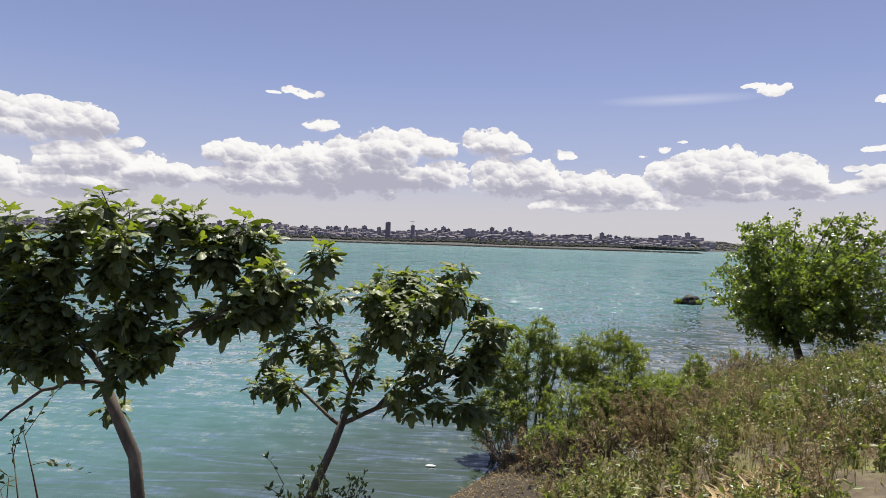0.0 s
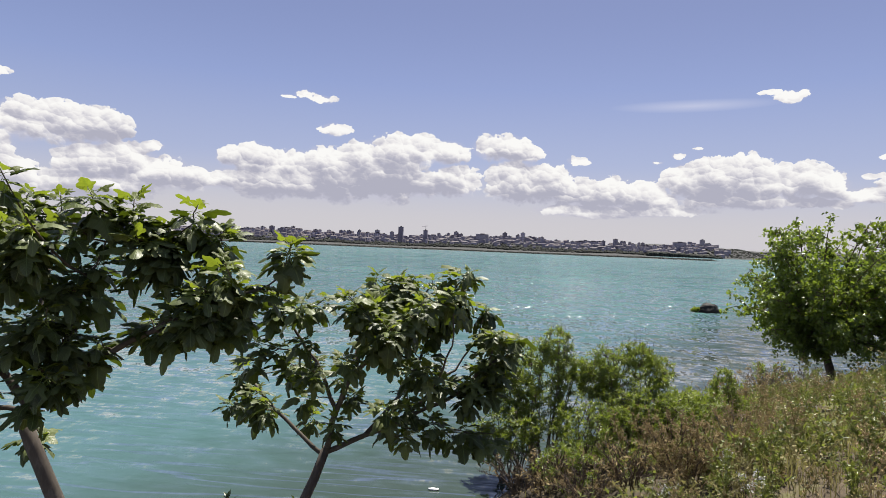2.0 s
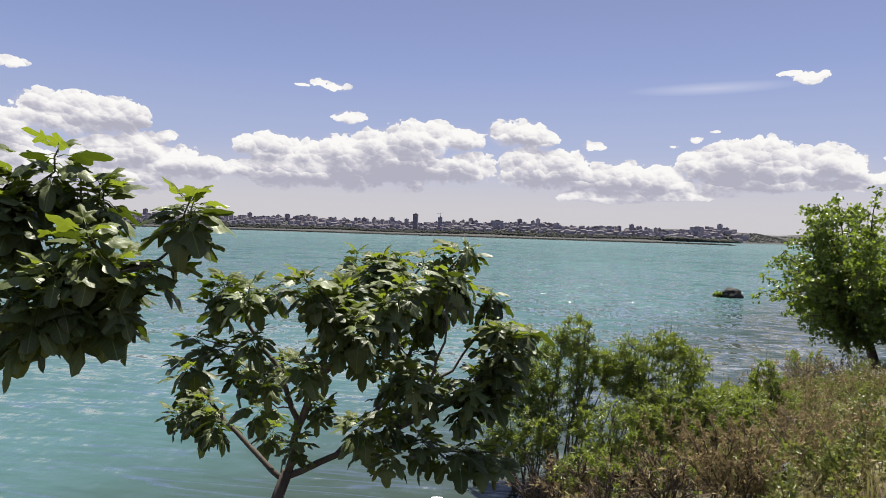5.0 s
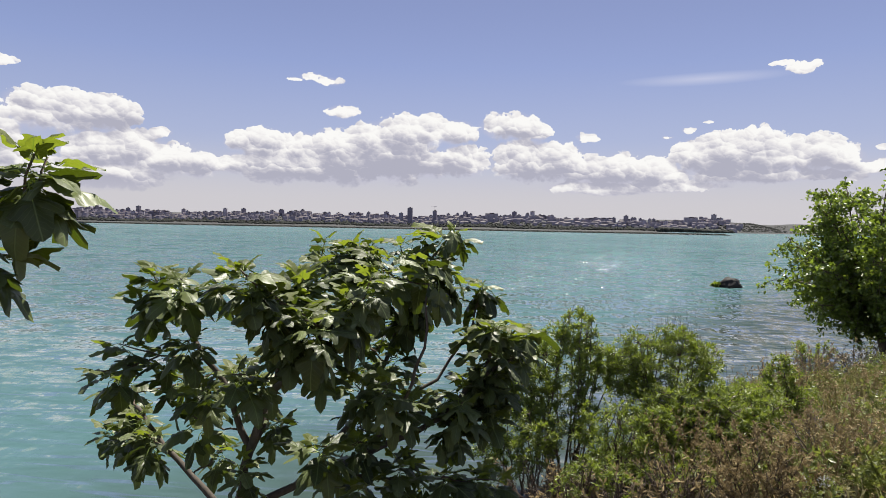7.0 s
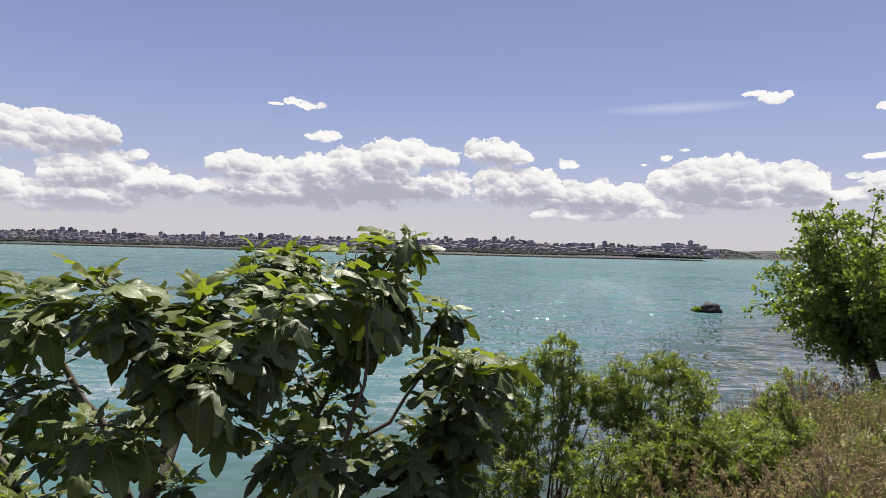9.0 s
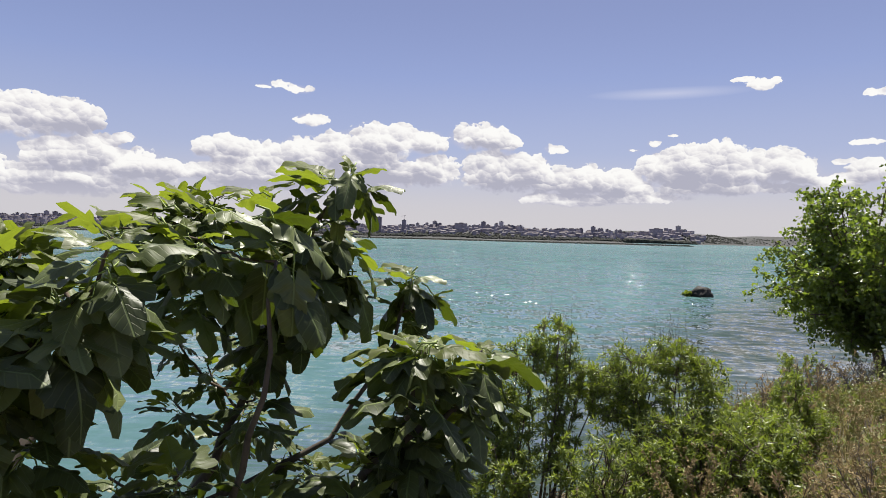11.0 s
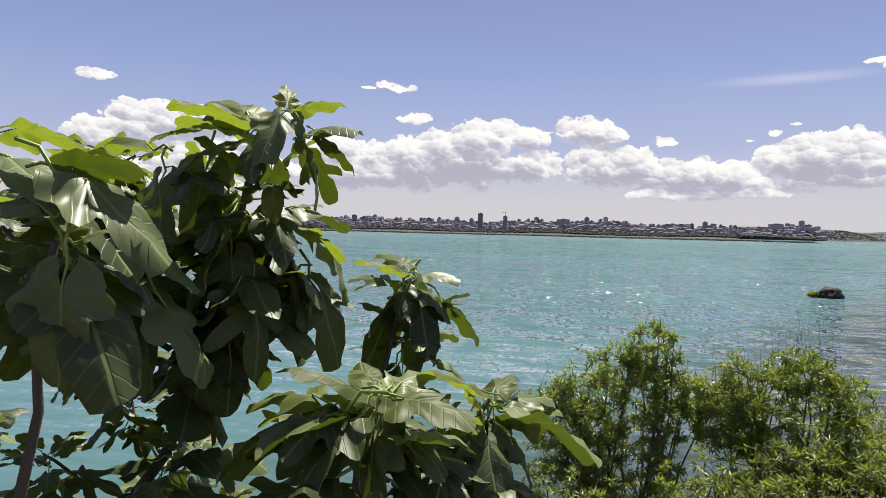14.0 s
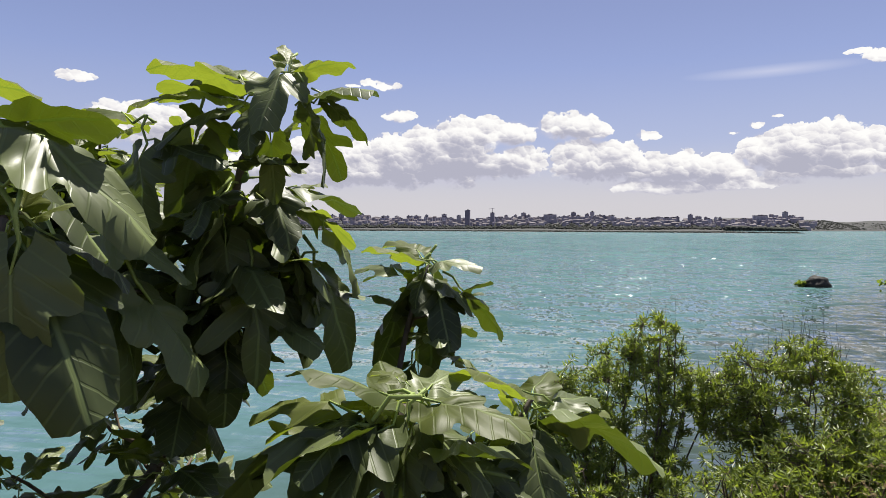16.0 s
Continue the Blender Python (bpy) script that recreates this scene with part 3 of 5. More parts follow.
def apartment_meshes(wide, deep, tall, pitched):
    """Body, roof and window rows of a far block."""
    body, roof, panes = bmesh.new(), bmesh.new(), bmesh.new()
    box(body, -wide / 2, wide / 2, -deep / 2, deep / 2, -8, tall)
    if pitched:
        v = [roof.verts.new(c) for c in ((-wide / 2 - 0.5, -deep / 2 - 0.5, tall + 0.05), (wide / 2 + 0.5, -deep / 2 - 0.5, tall + 0.05), (wide / 2 + 0.5, deep / 2 + 0.5, tall + 0.05), (-wide / 2 - 0.5, deep / 2 + 0.5, tall + 0.05), (-wide / 3, 0, tall + 3.5), (wide / 3, 0, tall + 3.5))]
        for f in ((0, 1, 5, 4), (1, 2, 5), (2, 3, 4, 5), (3, 0, 4), (3, 2, 1, 0)):
            roof.faces.new([v[i] for i in f])
    else:
        box(roof, -wide / 2 - 0.3, wide / 2 + 0.3, -deep / 2 - 0.3, deep / 2 + 0.3, tall, tall + 1.0)
        box(roof, -wide * 0.15, wide * 0.2, -deep * 0.2, deep * 0.2, tall + 1.0, tall + 4.0)
    floors = max(2, int(tall / 3.2))
    cols = max(2, int(wide / 5))
    for i in range(floors):
        z = 1.0 + i * (tall - 1.0) / floors
        for k in range(cols):
            x = -wide / 2 + (k + 0.5) * wide / cols
            box(panes, x - wide / cols * 0.3, x + wide / cols * 0.3, -deep / 2 - 0.12, -deep / 2 + 0.1, z + 0.6, z + 2.1)
    out = []
    for bm, n in ((body, "wall"), (roof, "roof"), (panes, "glazing")):
        me = bpy.data.meshes.new(n)
        bm.to_mesh(me)
        bm.free()
        out.append(me)
    return out


KINDS = [apartment_meshes(*k) for k in ((16, 14, 17, False), (24, 14, 12, True), (13, 13, 25, False), (30, 14, 10, True), (19, 15, 20, False), (13, 12, 8, True), (17, 15, 34, False), (40, 15, 19, False))]


def apartment(kind, x, y, walls, label, base=None, turn=0.0, name="apartment_building", group="far city blocks"):
    b = thing(name, (x, y, z_at(x, y) if base is None else base), label, "building", group)
    b.rotation_euler = (0, 0, turn)
    body, roof, panes = kind
    for me, mat in ((body, walls), (roof, ROOF), (panes, PANE)):
        if not me.materials:
            me.materials.append(mat)
        ob = new(me.name.split(".")[0], me)
        ob.parent = b
        if me is panes:
            tagged(ob, kind="stuff")
        if me is body:
            ob.material_slots[0].link = "OBJECT"
            ob.material_slots[0].material = walls
    return b


# skyline: denser and taller blocks around the middle
for i in range(300):
    x = -2050 + i * (2870 / 299) + rng.uniform(-9, 9)
    row = rng.random()
    y = 2520 + row * 460
    if x > 620 and rng.random() < 0.45:
        continue
    if row < 0.35:
        k = rng.choice((3, 5, 5, 1))
    else:
        k = rng.choice((0, 1, 2, 4, 0, 2, 6 if rng.random() < 0.35 else 4, 7 if rng.random() < 0.3 else 1))
    apartment(KINDS[k], x * (y / 2500), y, rng.choice((WALL_A, WALL_A, WALL_B, WALL_C)), ("low pale house block on the far shore" if k in (3, 5, 1) else "pale apartment block on the far city skyline"), turn=rng.uniform(-0.5, 0.5))
# smaller houses between and behind the blocks, joined
hv, hf, hm = [], [], []
for i in range(1100):
    x, y = rng.uniform(-2050, 860), 2500 + rng.random() * 520
    x *= y / 2500
    wide, deep, tall = rng.uniform(4, 11), rng.uniform(5, 9), rng.choice((6, 7, 9, 12, 15, 18)) * rng.uniform(0.85, 1.15)
    z0 = z_at(x, y)
    b = len(hv)
    hv += [(x + sx * wide, y + sy * deep, z0 + dz) for dz in (-6, tall) for sx, sy in ((-1, -1), (1, -1), (1, 1), (-1, 1))]
    hv += [(x - wide * 0.6, y, z0 + tall + 1.6), (x + wide * 0.6, y, z0 + tall + 1.6)]
    hf += [tuple(b + k for k in f) for f in ((0, 1, 5, 4), (1, 2, 6, 5), (2, 3, 7, 6), (3, 0, 4, 7), (4, 5, 9, 8), (5, 6, 9), (6, 7, 8, 9), (7, 4, 8))]
    hm += [0, 0, 0, 0, 1, 1, 1, 1]
houses = part_mesh("far_houses", mesh_of("far_houses", hv, hf), HOUSES)
houses.data.materials.append(ROOF)
houses.data.polygons.foreach_set("material_index", hm)
tagged(houses, "small pale houses scattered over the far shore", "houses", kind="stuff")
TOWER = apartment_meshes(19, 19, 62, False)
apartment(TOWER, -419, 2600, WALL_C, "dark slim high-rise tower above the far city", base=16, name="tower_block", group="")
TOWER2 = apartment_meshes(16, 16, 54, False)
crane_tower = apartment(TOWER2, -316, 2600, WALL_C, "dark high-rise with a crane on top", base=14, name="tower_block", group="")
cv, cf = [], []
tube(cv, cf, [(0, 0, 55), (0, 0, 74)], [0.8, 0.8], 4)
tube(cv, cf, [(-14, 0, 70), (8, 0, 73)], [0.7, 0.7], 4)
part_mesh("crane", mesh_of("crane", cv, cf), WALL_C, crane_tower)
BLOCK = apartment_meshes(52, 18, 34, False)
apartment(BLOCK, -85, 2680, WALL_A, "broad pale slab block on the skyline", name="slab_block", group="")
apartment(KINDS[6], -1910, 2620, WALL_C, "slim tower on the far shore", base=10, name="tower_block", group="")
apartment(BLOCK, -1560, 2640, WALL_C, "dark broad block on the far shore", base=8, name="slab_block", group="")
apartment(KINDS[6], 470, 2700, WALL_C, "tall block on the far skyline", name="tower_block", group="")
apartment(BLOCK, 735, 2720, WALL_A, "broad pale slab block on the skyline", name="slab_block", group="")
apartment(KINDS[6], 826, 2720, WALL_A, "tall block on the far skyline", name="tower_block", group="")


def clump(verts, faces, c, r, rng, squash=0.75):
    """A small uneven tuft of foliage far away."""
    b = len(verts)
    n = 6
    top = c[2] + r * squash * rng.uniform(0.8, 1.2)
    for k in range(n):
        a = 2 * math.pi * k / n
        q = r * rng.uniform(0.75, 1.2)
        verts.append((c[0] + q * math.cos(a), c[1] + q * math.sin(a), c[2] + r * squash * rng.uniform(0.2, 0.5)))
    for k in range(n):
        a = 2 * math.pi * (k + 0.5) / n
        q = r * rng.uniform(0.5, 0.8)
        verts.append((c[0] + q * math.cos(a), c[1] + q * math.sin(a), c[2] - r * 0.8))
    verts.append((c[0] + r * rng.uniform(-0.2, 0.2), c[1], top))
    for k in range(n):
        k2 = (k + 1) % n
        faces.append((b + k, b + k2, b + 12))
        faces.append((b + n + k, b + k2, b + k))
        faces.append((b + n + k, b + n + k2, b + k2))


cv, cf = [], []
for i in range(5200):
    x = rng.uniform(-2300, 1400)
    y = 2445 + abs(rng.gauss(0, 1)) * 110
    if 560 < x < 812 and rng.random() < 0.6:
        y = 2446 + rng.random() * 60
    if x > 560 and rng.random() < 0.5:
        x = rng.uniform(815, 2300)
    if x > 815:
        y = 2460 + min((x - 815) * 1.6, 1040) + rng.random() * 300
    r = rng.uniform(2.2, 4.6)
    xx = x if x > 500 else x * y / 2470
    clump(cv, cf, (xx, y, z_at(xx, y) + r * 0.4), r, rng)
for i in range(2600):
    x = rng.uniform(-2300, 815)
    y = 2444 + abs(rng.gauss(0, 1)) * 40
    r = rng.uniform(3, 6.5)
    clump(cv, cf, (x, y, z_at(x, y) + r * 0.4), r, rng)
# low woods on the foreland
for i in range(3400):
    x, y = rng.uniform(-720, 232), 688 + abs(rng.gauss(0, 1)) * 22
    r = rng.uniform(0.6, 1.3)
    clump(cv, cf, (x, y, z_at(x, y) + r * 0.3), r, rng)
# wooded spit
for i in range(900):
    u = rng.random()
    x, y = 545 + 262 * u, 2412 + rng.uniform(0, 34)
    r = rng.uniform(4, 9) * (1.15 - 0.75 * u ** 3)
    clump(cv, cf, (x, y, 1.5 + r * 0.3 + (1 - u) * rng.uniform(0, 9)), r, rng)
woods = part_mesh("far_woods", mesh_of("far_woods", cv, cf), FAR_TREES)
tagged(woods, "dark scattered trees along the far lake shore", "trees", kind="stuff")

# ---- fig trees ----


def fig_leaf_mesh(name, lobes, length, seed, droop, fold, step=11):
    """A broad lobed leaf on its stalk; the stalk starts at the origin and the blade points along y."""
    r = random.Random(seed)
    stalk = length * 0.33
    origin = stalk + length * 0.22
    angles = [math.radians(a) for a in range(-165, 166, step)]

    def reach(a):
        d = math.degrees(a)
        best = 0.30
        for at, far, wide in lobes:
            q = (d - at) / wide
            best = max(best, far * math.exp(-q * q))
        if abs(d) > 140:
            best = min(best, 0.30)
        return best * length

    def lift(x, y):
        u = (y - stalk) / length
        return -fold * abs(x) + 0.10 * length * math.sin(u * 2.2) - droop * length * max(u, 0) ** 2 + 0.035 * length * math.sin(9 * u + 14 * x / length + seed) + 0.02 * length * math.sin(21 * u - 9 * abs(x) / length + 2 * seed) + 0.25 * x * abs(x) / length * math.sin(seed * 2.1 + 5 * u)

    verts, faces = [], []
    verts.append((0, origin, lift(0, origin)))
    rings = (0.4, 0.75, 1.0)
    for a in angles:
        q = reach(a) * (r.uniform(0.95, 1.05) if step > 8 else 1.0 + 0.02 * math.sin(17 * a + seed) + 0.012 * math.sin(41 * a))
        for k in rings:
            x, y = math.sin(a) * q * k, origin + math.cos(a) * q * k
            verts.append((x, y, lift(x, y)))
    m = len(rings)
    for i in range(len(angles) - 1):
        p, q = 1 + i * m, 1 + (i + 1) * m
        faces.append((0, q, p))
        for k in range(m - 1):
            faces.append((p + k, q + k, q + k + 1, p + k + 1))
    blade = len(faces)
    tv, tf = [], []
    tube(tv, tf, [(0, 0, 0), (0, stalk * 0.5, 0.012), (0, stalk, lift(0, stalk)), (0, origin, lift(0, origin) + 0.001)], [0.0035, 0.003, 0.003, 0.0015], 4)
    b = len(verts)
    verts += tv
    faces += [tuple(b + i for i in f) for f in tf]
    me = mesh_of(name, verts, faces)
    me.materials.append(FIG_LEAF)
    me.materials.append(FIG_STALK)
    uv = me.uv_layers.new(name="leaf")
    for poly in me.polygons:
        poly.use_smooth = True
        poly.material_index = 0 if poly.index < blade else 1
        for li in poly.loop_indices:
            co = me.vertices[me.loops[li].vertex_index].co
            uv.data[li].uv = (co.x / length, co.y / length)
    return me


THREE = [(0, 0.80, 32), (58, 0.56, 25), (-58, 0.54, 25)]
FIVE = [(0, 0.80, 23), (50, 0.70, 19), (-50, 0.68, 19), (105, 0.48, 26), (-105, 0.46, 26)]
OVAL = [(0, 0.80, 40), (62, 0.44, 46), (-62, 0.42, 46)]
ODD = [(0, 0.80, 30), (56, 0.54, 22), (-66, 0.38, 40)]
BROAD = [(0, 0.80, 46), (64, 0.54, 48), (-64, 0.52, 48)]
FIG_LEAVES = [
    fig_leaf_mesh("fig_leaf", THREE, 0.20, 1, 0.10, 0.18), fig_leaf_mesh("fig_leaf", BROAD, 0.20, 2, 0.22, 0.30), fig_leaf_mesh("fig_leaf", FIVE, 0.21, 3, 0.14, 0.22),
    fig_leaf_mesh("fig_leaf", BROAD, 0.19, 4, 0.05, 0.40), fig_leaf_mesh("fig_leaf", BROAD, 0.18, 5, 0.30, 0.12), fig_leaf_mesh("fig_leaf", THREE, 0.20, 6, 0.26, 0.35)]


FIG_FINE = [
    fig_leaf_mesh("fig_leaf", THREE, 0.20, 11, 0.12, 0.20, 5), fig_leaf_mesh("fig_leaf", OVAL, 0.20, 12, 0.22, 0.26, 5), fig_leaf_mesh("fig_leaf", ODD, 0.21, 13, 0.10, 0.30, 5),
    fig_leaf_mesh("fig_leaf", OVAL, 0.18, 14, 0.05, 0.15, 5), fig_leaf_mesh("fig_leaf", FIVE, 0.20, 15, 0.15, 0.22, 5), fig_leaf_mesh("fig_leaf", THREE, 0.19, 16, 0.28, 0.34, 5)]
FIG_ALL = FIG_LEAVES + FIG_FINE
for me in FIG_LEAVES + FIG_FINE:
    young = me.copy()
    young.materials[0] = YOUNG_LIT_FIG_LEAF
    FIG_ALL.append(young)


def leaf_pose(at, az, pitch, roll, size):
    """Stalk at the place, blade along the azimuth and pitch, in degrees."""
    return Matrix.Translation(at) @ Euler((0, 0, radians(-az))).to_matrix().to_4x4() @ Euler((radians(pitch), 0, 0)).to_matrix().to_4x4() @ Euler((0, radians(roll), 0)).to_matrix().to_4x4() @ Matrix.Diagonal((size, size, size, 1))


def rosette(tip, grow, rng, n, size, fine=False):
    """Leaf poses round a shoot's end: young ones up, old ones hanging below."""
    out = []
    az = rng.uniform(0, 360)
    grow = Vector(grow).normalized()
    for i in range(n):
        age = (i + 0.5) / n
        az += 137.5 + rng.uniform(-18, 18)
        at = Vector(tip) - grow * 0.18 * age * size
        pitch = 38 - 104 * age ** 1.05 + rng.uniform(-18, 18)
        s = size * (0.68 + 0.47 * min(1, age * 2.2)) * rng.uniform(0.85, 1.15)
        out.append((leaf_pose(at, az, pitch, rng.uniform(-24, 24), s), rng.randrange(6) + (6 if fine else 0) + (12 if age < 0.24 else 0)))
    return out


def joined_leaves(poses):
    """One mesh of many leaves, with their veins and stalks."""
    plain = []
    for me in FIG_ALL:
        co = np.ones((len(me.vertices), 4))
        co[:, :3] = [v.co for v in me.vertices]
        plain.append((co, [tuple(p.vertices) for p in me.polygons], [p.material_index for p in me.polygons], [tuple(u.uv) for u in me.uv_layers[0].data]))
    verts, faces, slots, uvs, base = [], [], [], [], 0
    for m, k in poses:
        co, fs, sl, uv = plain[k]
        verts.append((co @ np.array(m).T)[:, :3])
        faces += [tuple(base + i for i in f) for f in fs]
        slots += [2 if k > 11 and q == 0 else q for q in sl]
        uvs += uv
        base += len(co)
    me = mesh_of("foliage", np.concatenate(verts).tolist(), faces)
    me.materials.append(FIG_LEAF)
    me.materials.append(FIG_STALK)
    me.materials.append(YOUNG_LIT_FIG_LEAF)
    me.polygons.foreach_set("material_index", slots)
    layer = me.uv_layers.new(name="leaf")
    layer.data.foreach_set("uv", np.array(uvs).ravel())
    return me


def fig_tree(label, trunk, trunk_r, mains, tips, seed, extra=(), own=300, size=0.74, leaves=14):
    """A fig tree: trunk and main limbs given as ways, a shoot to each tip, and its leaves."""
    rng = random.Random(seed)
    base = Vector(trunk[0])
    tree = thing("fig_tree", base, label, "tree")
    limb([Vector(p) for p in trunk], trunk_r[0], trunk_r[1], FIG_BARK, tree, "trunk", 10)
    joints = []
    for r0, r1, way in mains:
        pts = []
        for a, b in zip(way[:-1], way[1:]):
            a, b = Vector(a), Vector(b)
            for k in range(3):
                pts.append(a.lerp(b, k / 3) + Vector((rng.uniform(-1, 1), rng.uniform(-1, 1), rng.uniform(-1, 1))) * (0.012 if k else 0))
        pts.append(Vector(way[-1]))
        limb(pts, r0, r1, FIG_BARK, tree, "limb", 8)
        joints += [(p, r0 + (r1 - r0) * i / len(pts)) for i, p in enumerate(pts)]
    placed = []
    for x, y, z, *big in tips:
        tip = Vector((x, y, z))
        score = [((p - tip).length + max(0, p.z - tip.z + 0.05) * 1.5, p, r) for p, r in joints]
        d, start, r = min(score, key=lambda q: q[0])
        way = tip - start
        rise = (way.normalized() * 0.8 + Vector((way.x, way.y, 0)).normalized() * 0.35 - Vector((0, 0, 0.15))).normalized() if way.length > 1e-3 else Vector((0, 0, 1))
        pts = bend(start, tip, rise, 6, rng, 0.012)
        limb(pts, min(r * 0.7, 0.004 + 0.007 * way.length), 0.003, TWIG_BARK, tree, "branch", 5)
        joints.append((pts[3], 0.010))
        grow = (pts[-1] - pts[-2]).normalized() + Vector((0, 0, 0.7))
        placed += rosette(tip, grow, rng, leaves - (3 if big else 0) + rng.randrange(-2, 3), (big[0] * 0.9 if big else size) * rng.uniform(0.88, 1.12), bool(big))
        # a smaller tuft along the shoot
        if way.length > 0.35:
            placed += rosette(pts[4] + Vector((rng.uniform(-0.04, 0.04), rng.uniform(-0.04, 0.04), 0.02)), grow, rng, 8, size * 0.85)
    rng.shuffle(placed)
    placed.sort(key=lambda q: q[1] % 12 < 6)
    placed = [(leaf_pose(at, az, pitch, roll, s), k) for at, az, pitch, roll, s, k in extra] + placed
    for m, k in placed[:own]:
        ob = new("leaf", FIG_ALL[k])
        ob.parent = tree
        ob.matrix_basis = Matrix.Translation(-base) @ m
    rest = [(Matrix.Translation(-base) @ m, k) for m, k in placed[own:]]
    if rest:
        ob = part_mesh("foliage", joined_leaves(rest), FIG_LEAF, tree, smooth=True)
        tagged(ob, kind="stuff")
    return tree


def around(tips, n, seed, spread, keep=lambda p: True):
    """More shoots between the given ones."""
    r = random.Random(seed)
    out = list(tips)
    for _ in range(n):
        a, b = r.choice(tips), r.choice(tips)
        if math.dist(a, b) > 0.9:
            continue
        u = r.random()
        shoot = tuple(p + (q - p) * u + r.uniform(-spread, spread) for p, q in zip(a, b))
        if keep(shoot):
            out.append(shoot)
    return out


FIG_ONE = [
    (-2.03, 4.55, 3.92), (-2.39, 5.45, 3.86), (-1.87, 5.14, 3.80), (-1.40, 5.37, 3.72), (-2.10, 4.75, 3.66), (-1.60, 5.18, 3.56), (-2.00, 5.09, 3.45), (-1.14, 5.05, 3.50),
    (-2.14, 4.87, 3.20), (-1.92, 5.14, 2.95), (-1.42, 5.18, 3.15), (-0.83, 5.20, 3.62), (-0.90, 5.22, 3.35), (-2.87, 4.89, 3.80), (-2.71, 4.90, 3.40), (-2.85, 4.89, 3.09),
    (-2.95, 5.0, 3.55), (-2.45, 5.0, 3.75), (-2.35, 5.3, 2.42), (-3.1, 5.1, 3.25), (-1.15, 5.2, 3.25), (-3.2, 5.2, 3.65),
    (-2.10, 4.95, 2.78), (-2.95, 5.0, 2.90),
    (-1.35, 5.1, 3.35), (-2.60, 4.95, 2.88), (-2.72, 4.92, 3.2), (-2.25, 4.95, 3.1), (-2.3, 5.0, 3.45), (-2.0, 5.0, 3.1)]
fig_tree("fig tree with a bare curved grey trunk and dense lobed leaves", [(-2.20, 5.15, 0.30), (-2.10, 5.14, 1.25), (-2.08, 5.13, 1.84), (-2.11, 5.13, 2.12), (-2.25, 5.12, 2.42), (-2.33, 5.12, 2.60)], (0.052, 0.038),
         [(0.030, 0.014, [(-2.33, 5.12, 2.58), (-2.25, 5.12, 2.80), (-2.02, 5.10, 3.10), (-1.95, 5.08, 3.40)]),
          (0.026, 0.012, [(-2.30, 5.12, 2.66), (-2.45, 5.10, 2.85), (-2.62, 5.02, 3.10), (-2.75, 4.95, 3.40)]),
          (0.022, 0.009, [(-2.28, 5.12, 2.72), (-1.95, 5.15, 2.90), (-1.60, 5.18, 3.10), (-1.30, 5.19, 3.26), (-1.00, 5.20, 3.36)]),
          (0.016, 0.008, [(-2.33, 5.12, 2.62), (-2.60, 5.10, 2.62), (-2.82, 5.08, 2.52), (-3.05, 5.07, 2.34)]),
          (0.020, 0.010, [(-2.25, 5.12, 2.80), (-2.38, 5.3, 3.2), (-2.4, 5.42, 3.55)])],
         around(FIG_ONE, 210, 21, 0.13, lambda p: p[2] < 3.88 and (p[0] > -2.3 or p[2] > 2.82)), 31, size=0.60)

FIG_TWO = [
    (-0.86, 7.85, 3.36), (-0.75, 6.25, 3.26), (-0.72, 6.74, 3.12), (-0.76, 6.97, 3.20), (-0.24, 6.50, 3.22),
    (-1.53, 6.99, 3.18), (-1.68, 6.85, 2.80), (-1.62, 6.94, 3.02), (-2.00, 7.40, 2.48), (-2.15, 7.45, 2.14), (-1.85, 7.25, 2.15), (-1.48, 8.00, 2.46), (-0.40, 6.80, 3.08),
    (0.15, 6.96, 2.55), (-0.38, 6.83, 2.35), (-0.80, 6.30, 2.80), (-0.48, 6.30, 3.05), (-0.36, 6.70, 2.68), (-0.57, 7.29, 2.12), (-0.26, 7.44, 2.92),
    (-0.28, 7.42, 2.70), (-1.20, 6.60, 3.18), (-0.55, 7.70, 3.26), (0.30, 7.25, 2.62), (-0.10, 7.45, 2.45), (-1.25, 7.2, 2.15)]
FIG_TWO += [
    (-0.58, 7.42, 3.33), (-0.46, 7.38, 3.29), (-0.70, 7.30, 3.24), (-0.50, 7.25, 3.10), (-0.62, 7.55, 3.34),
    (-0.60, 6.62, 3.03), (-0.64, 6.75, 3.18), (-0.28, 6.90, 3.22), (-0.66, 6.30, 3.14), (-0.46, 6.70, 3.03)]
FIG_TWO_BACK = [
    (-0.51, 7.55, 2.76, 0.5), (-0.42, 7.68, 2.81, 0.5), (-0.48, 7.25, 2.70, 0.55), (-0.20, 7.52, 2.52, 0.5), (-0.45, 7.77, 2.55, 0.5), (-0.64, 7.60, 2.95, 0.5), (-0.08, 7.42, 3.06, 0.7), (-0.36, 7.50, 3.12, 0.5), (-0.16, 7.48, 3.17, 0.55),
    (-0.30, 7.55, 3.35, 0.5), (-0.61, 7.51, 2.87, 0.45), (-0.42, 7.45, 3.36, 0.55)]
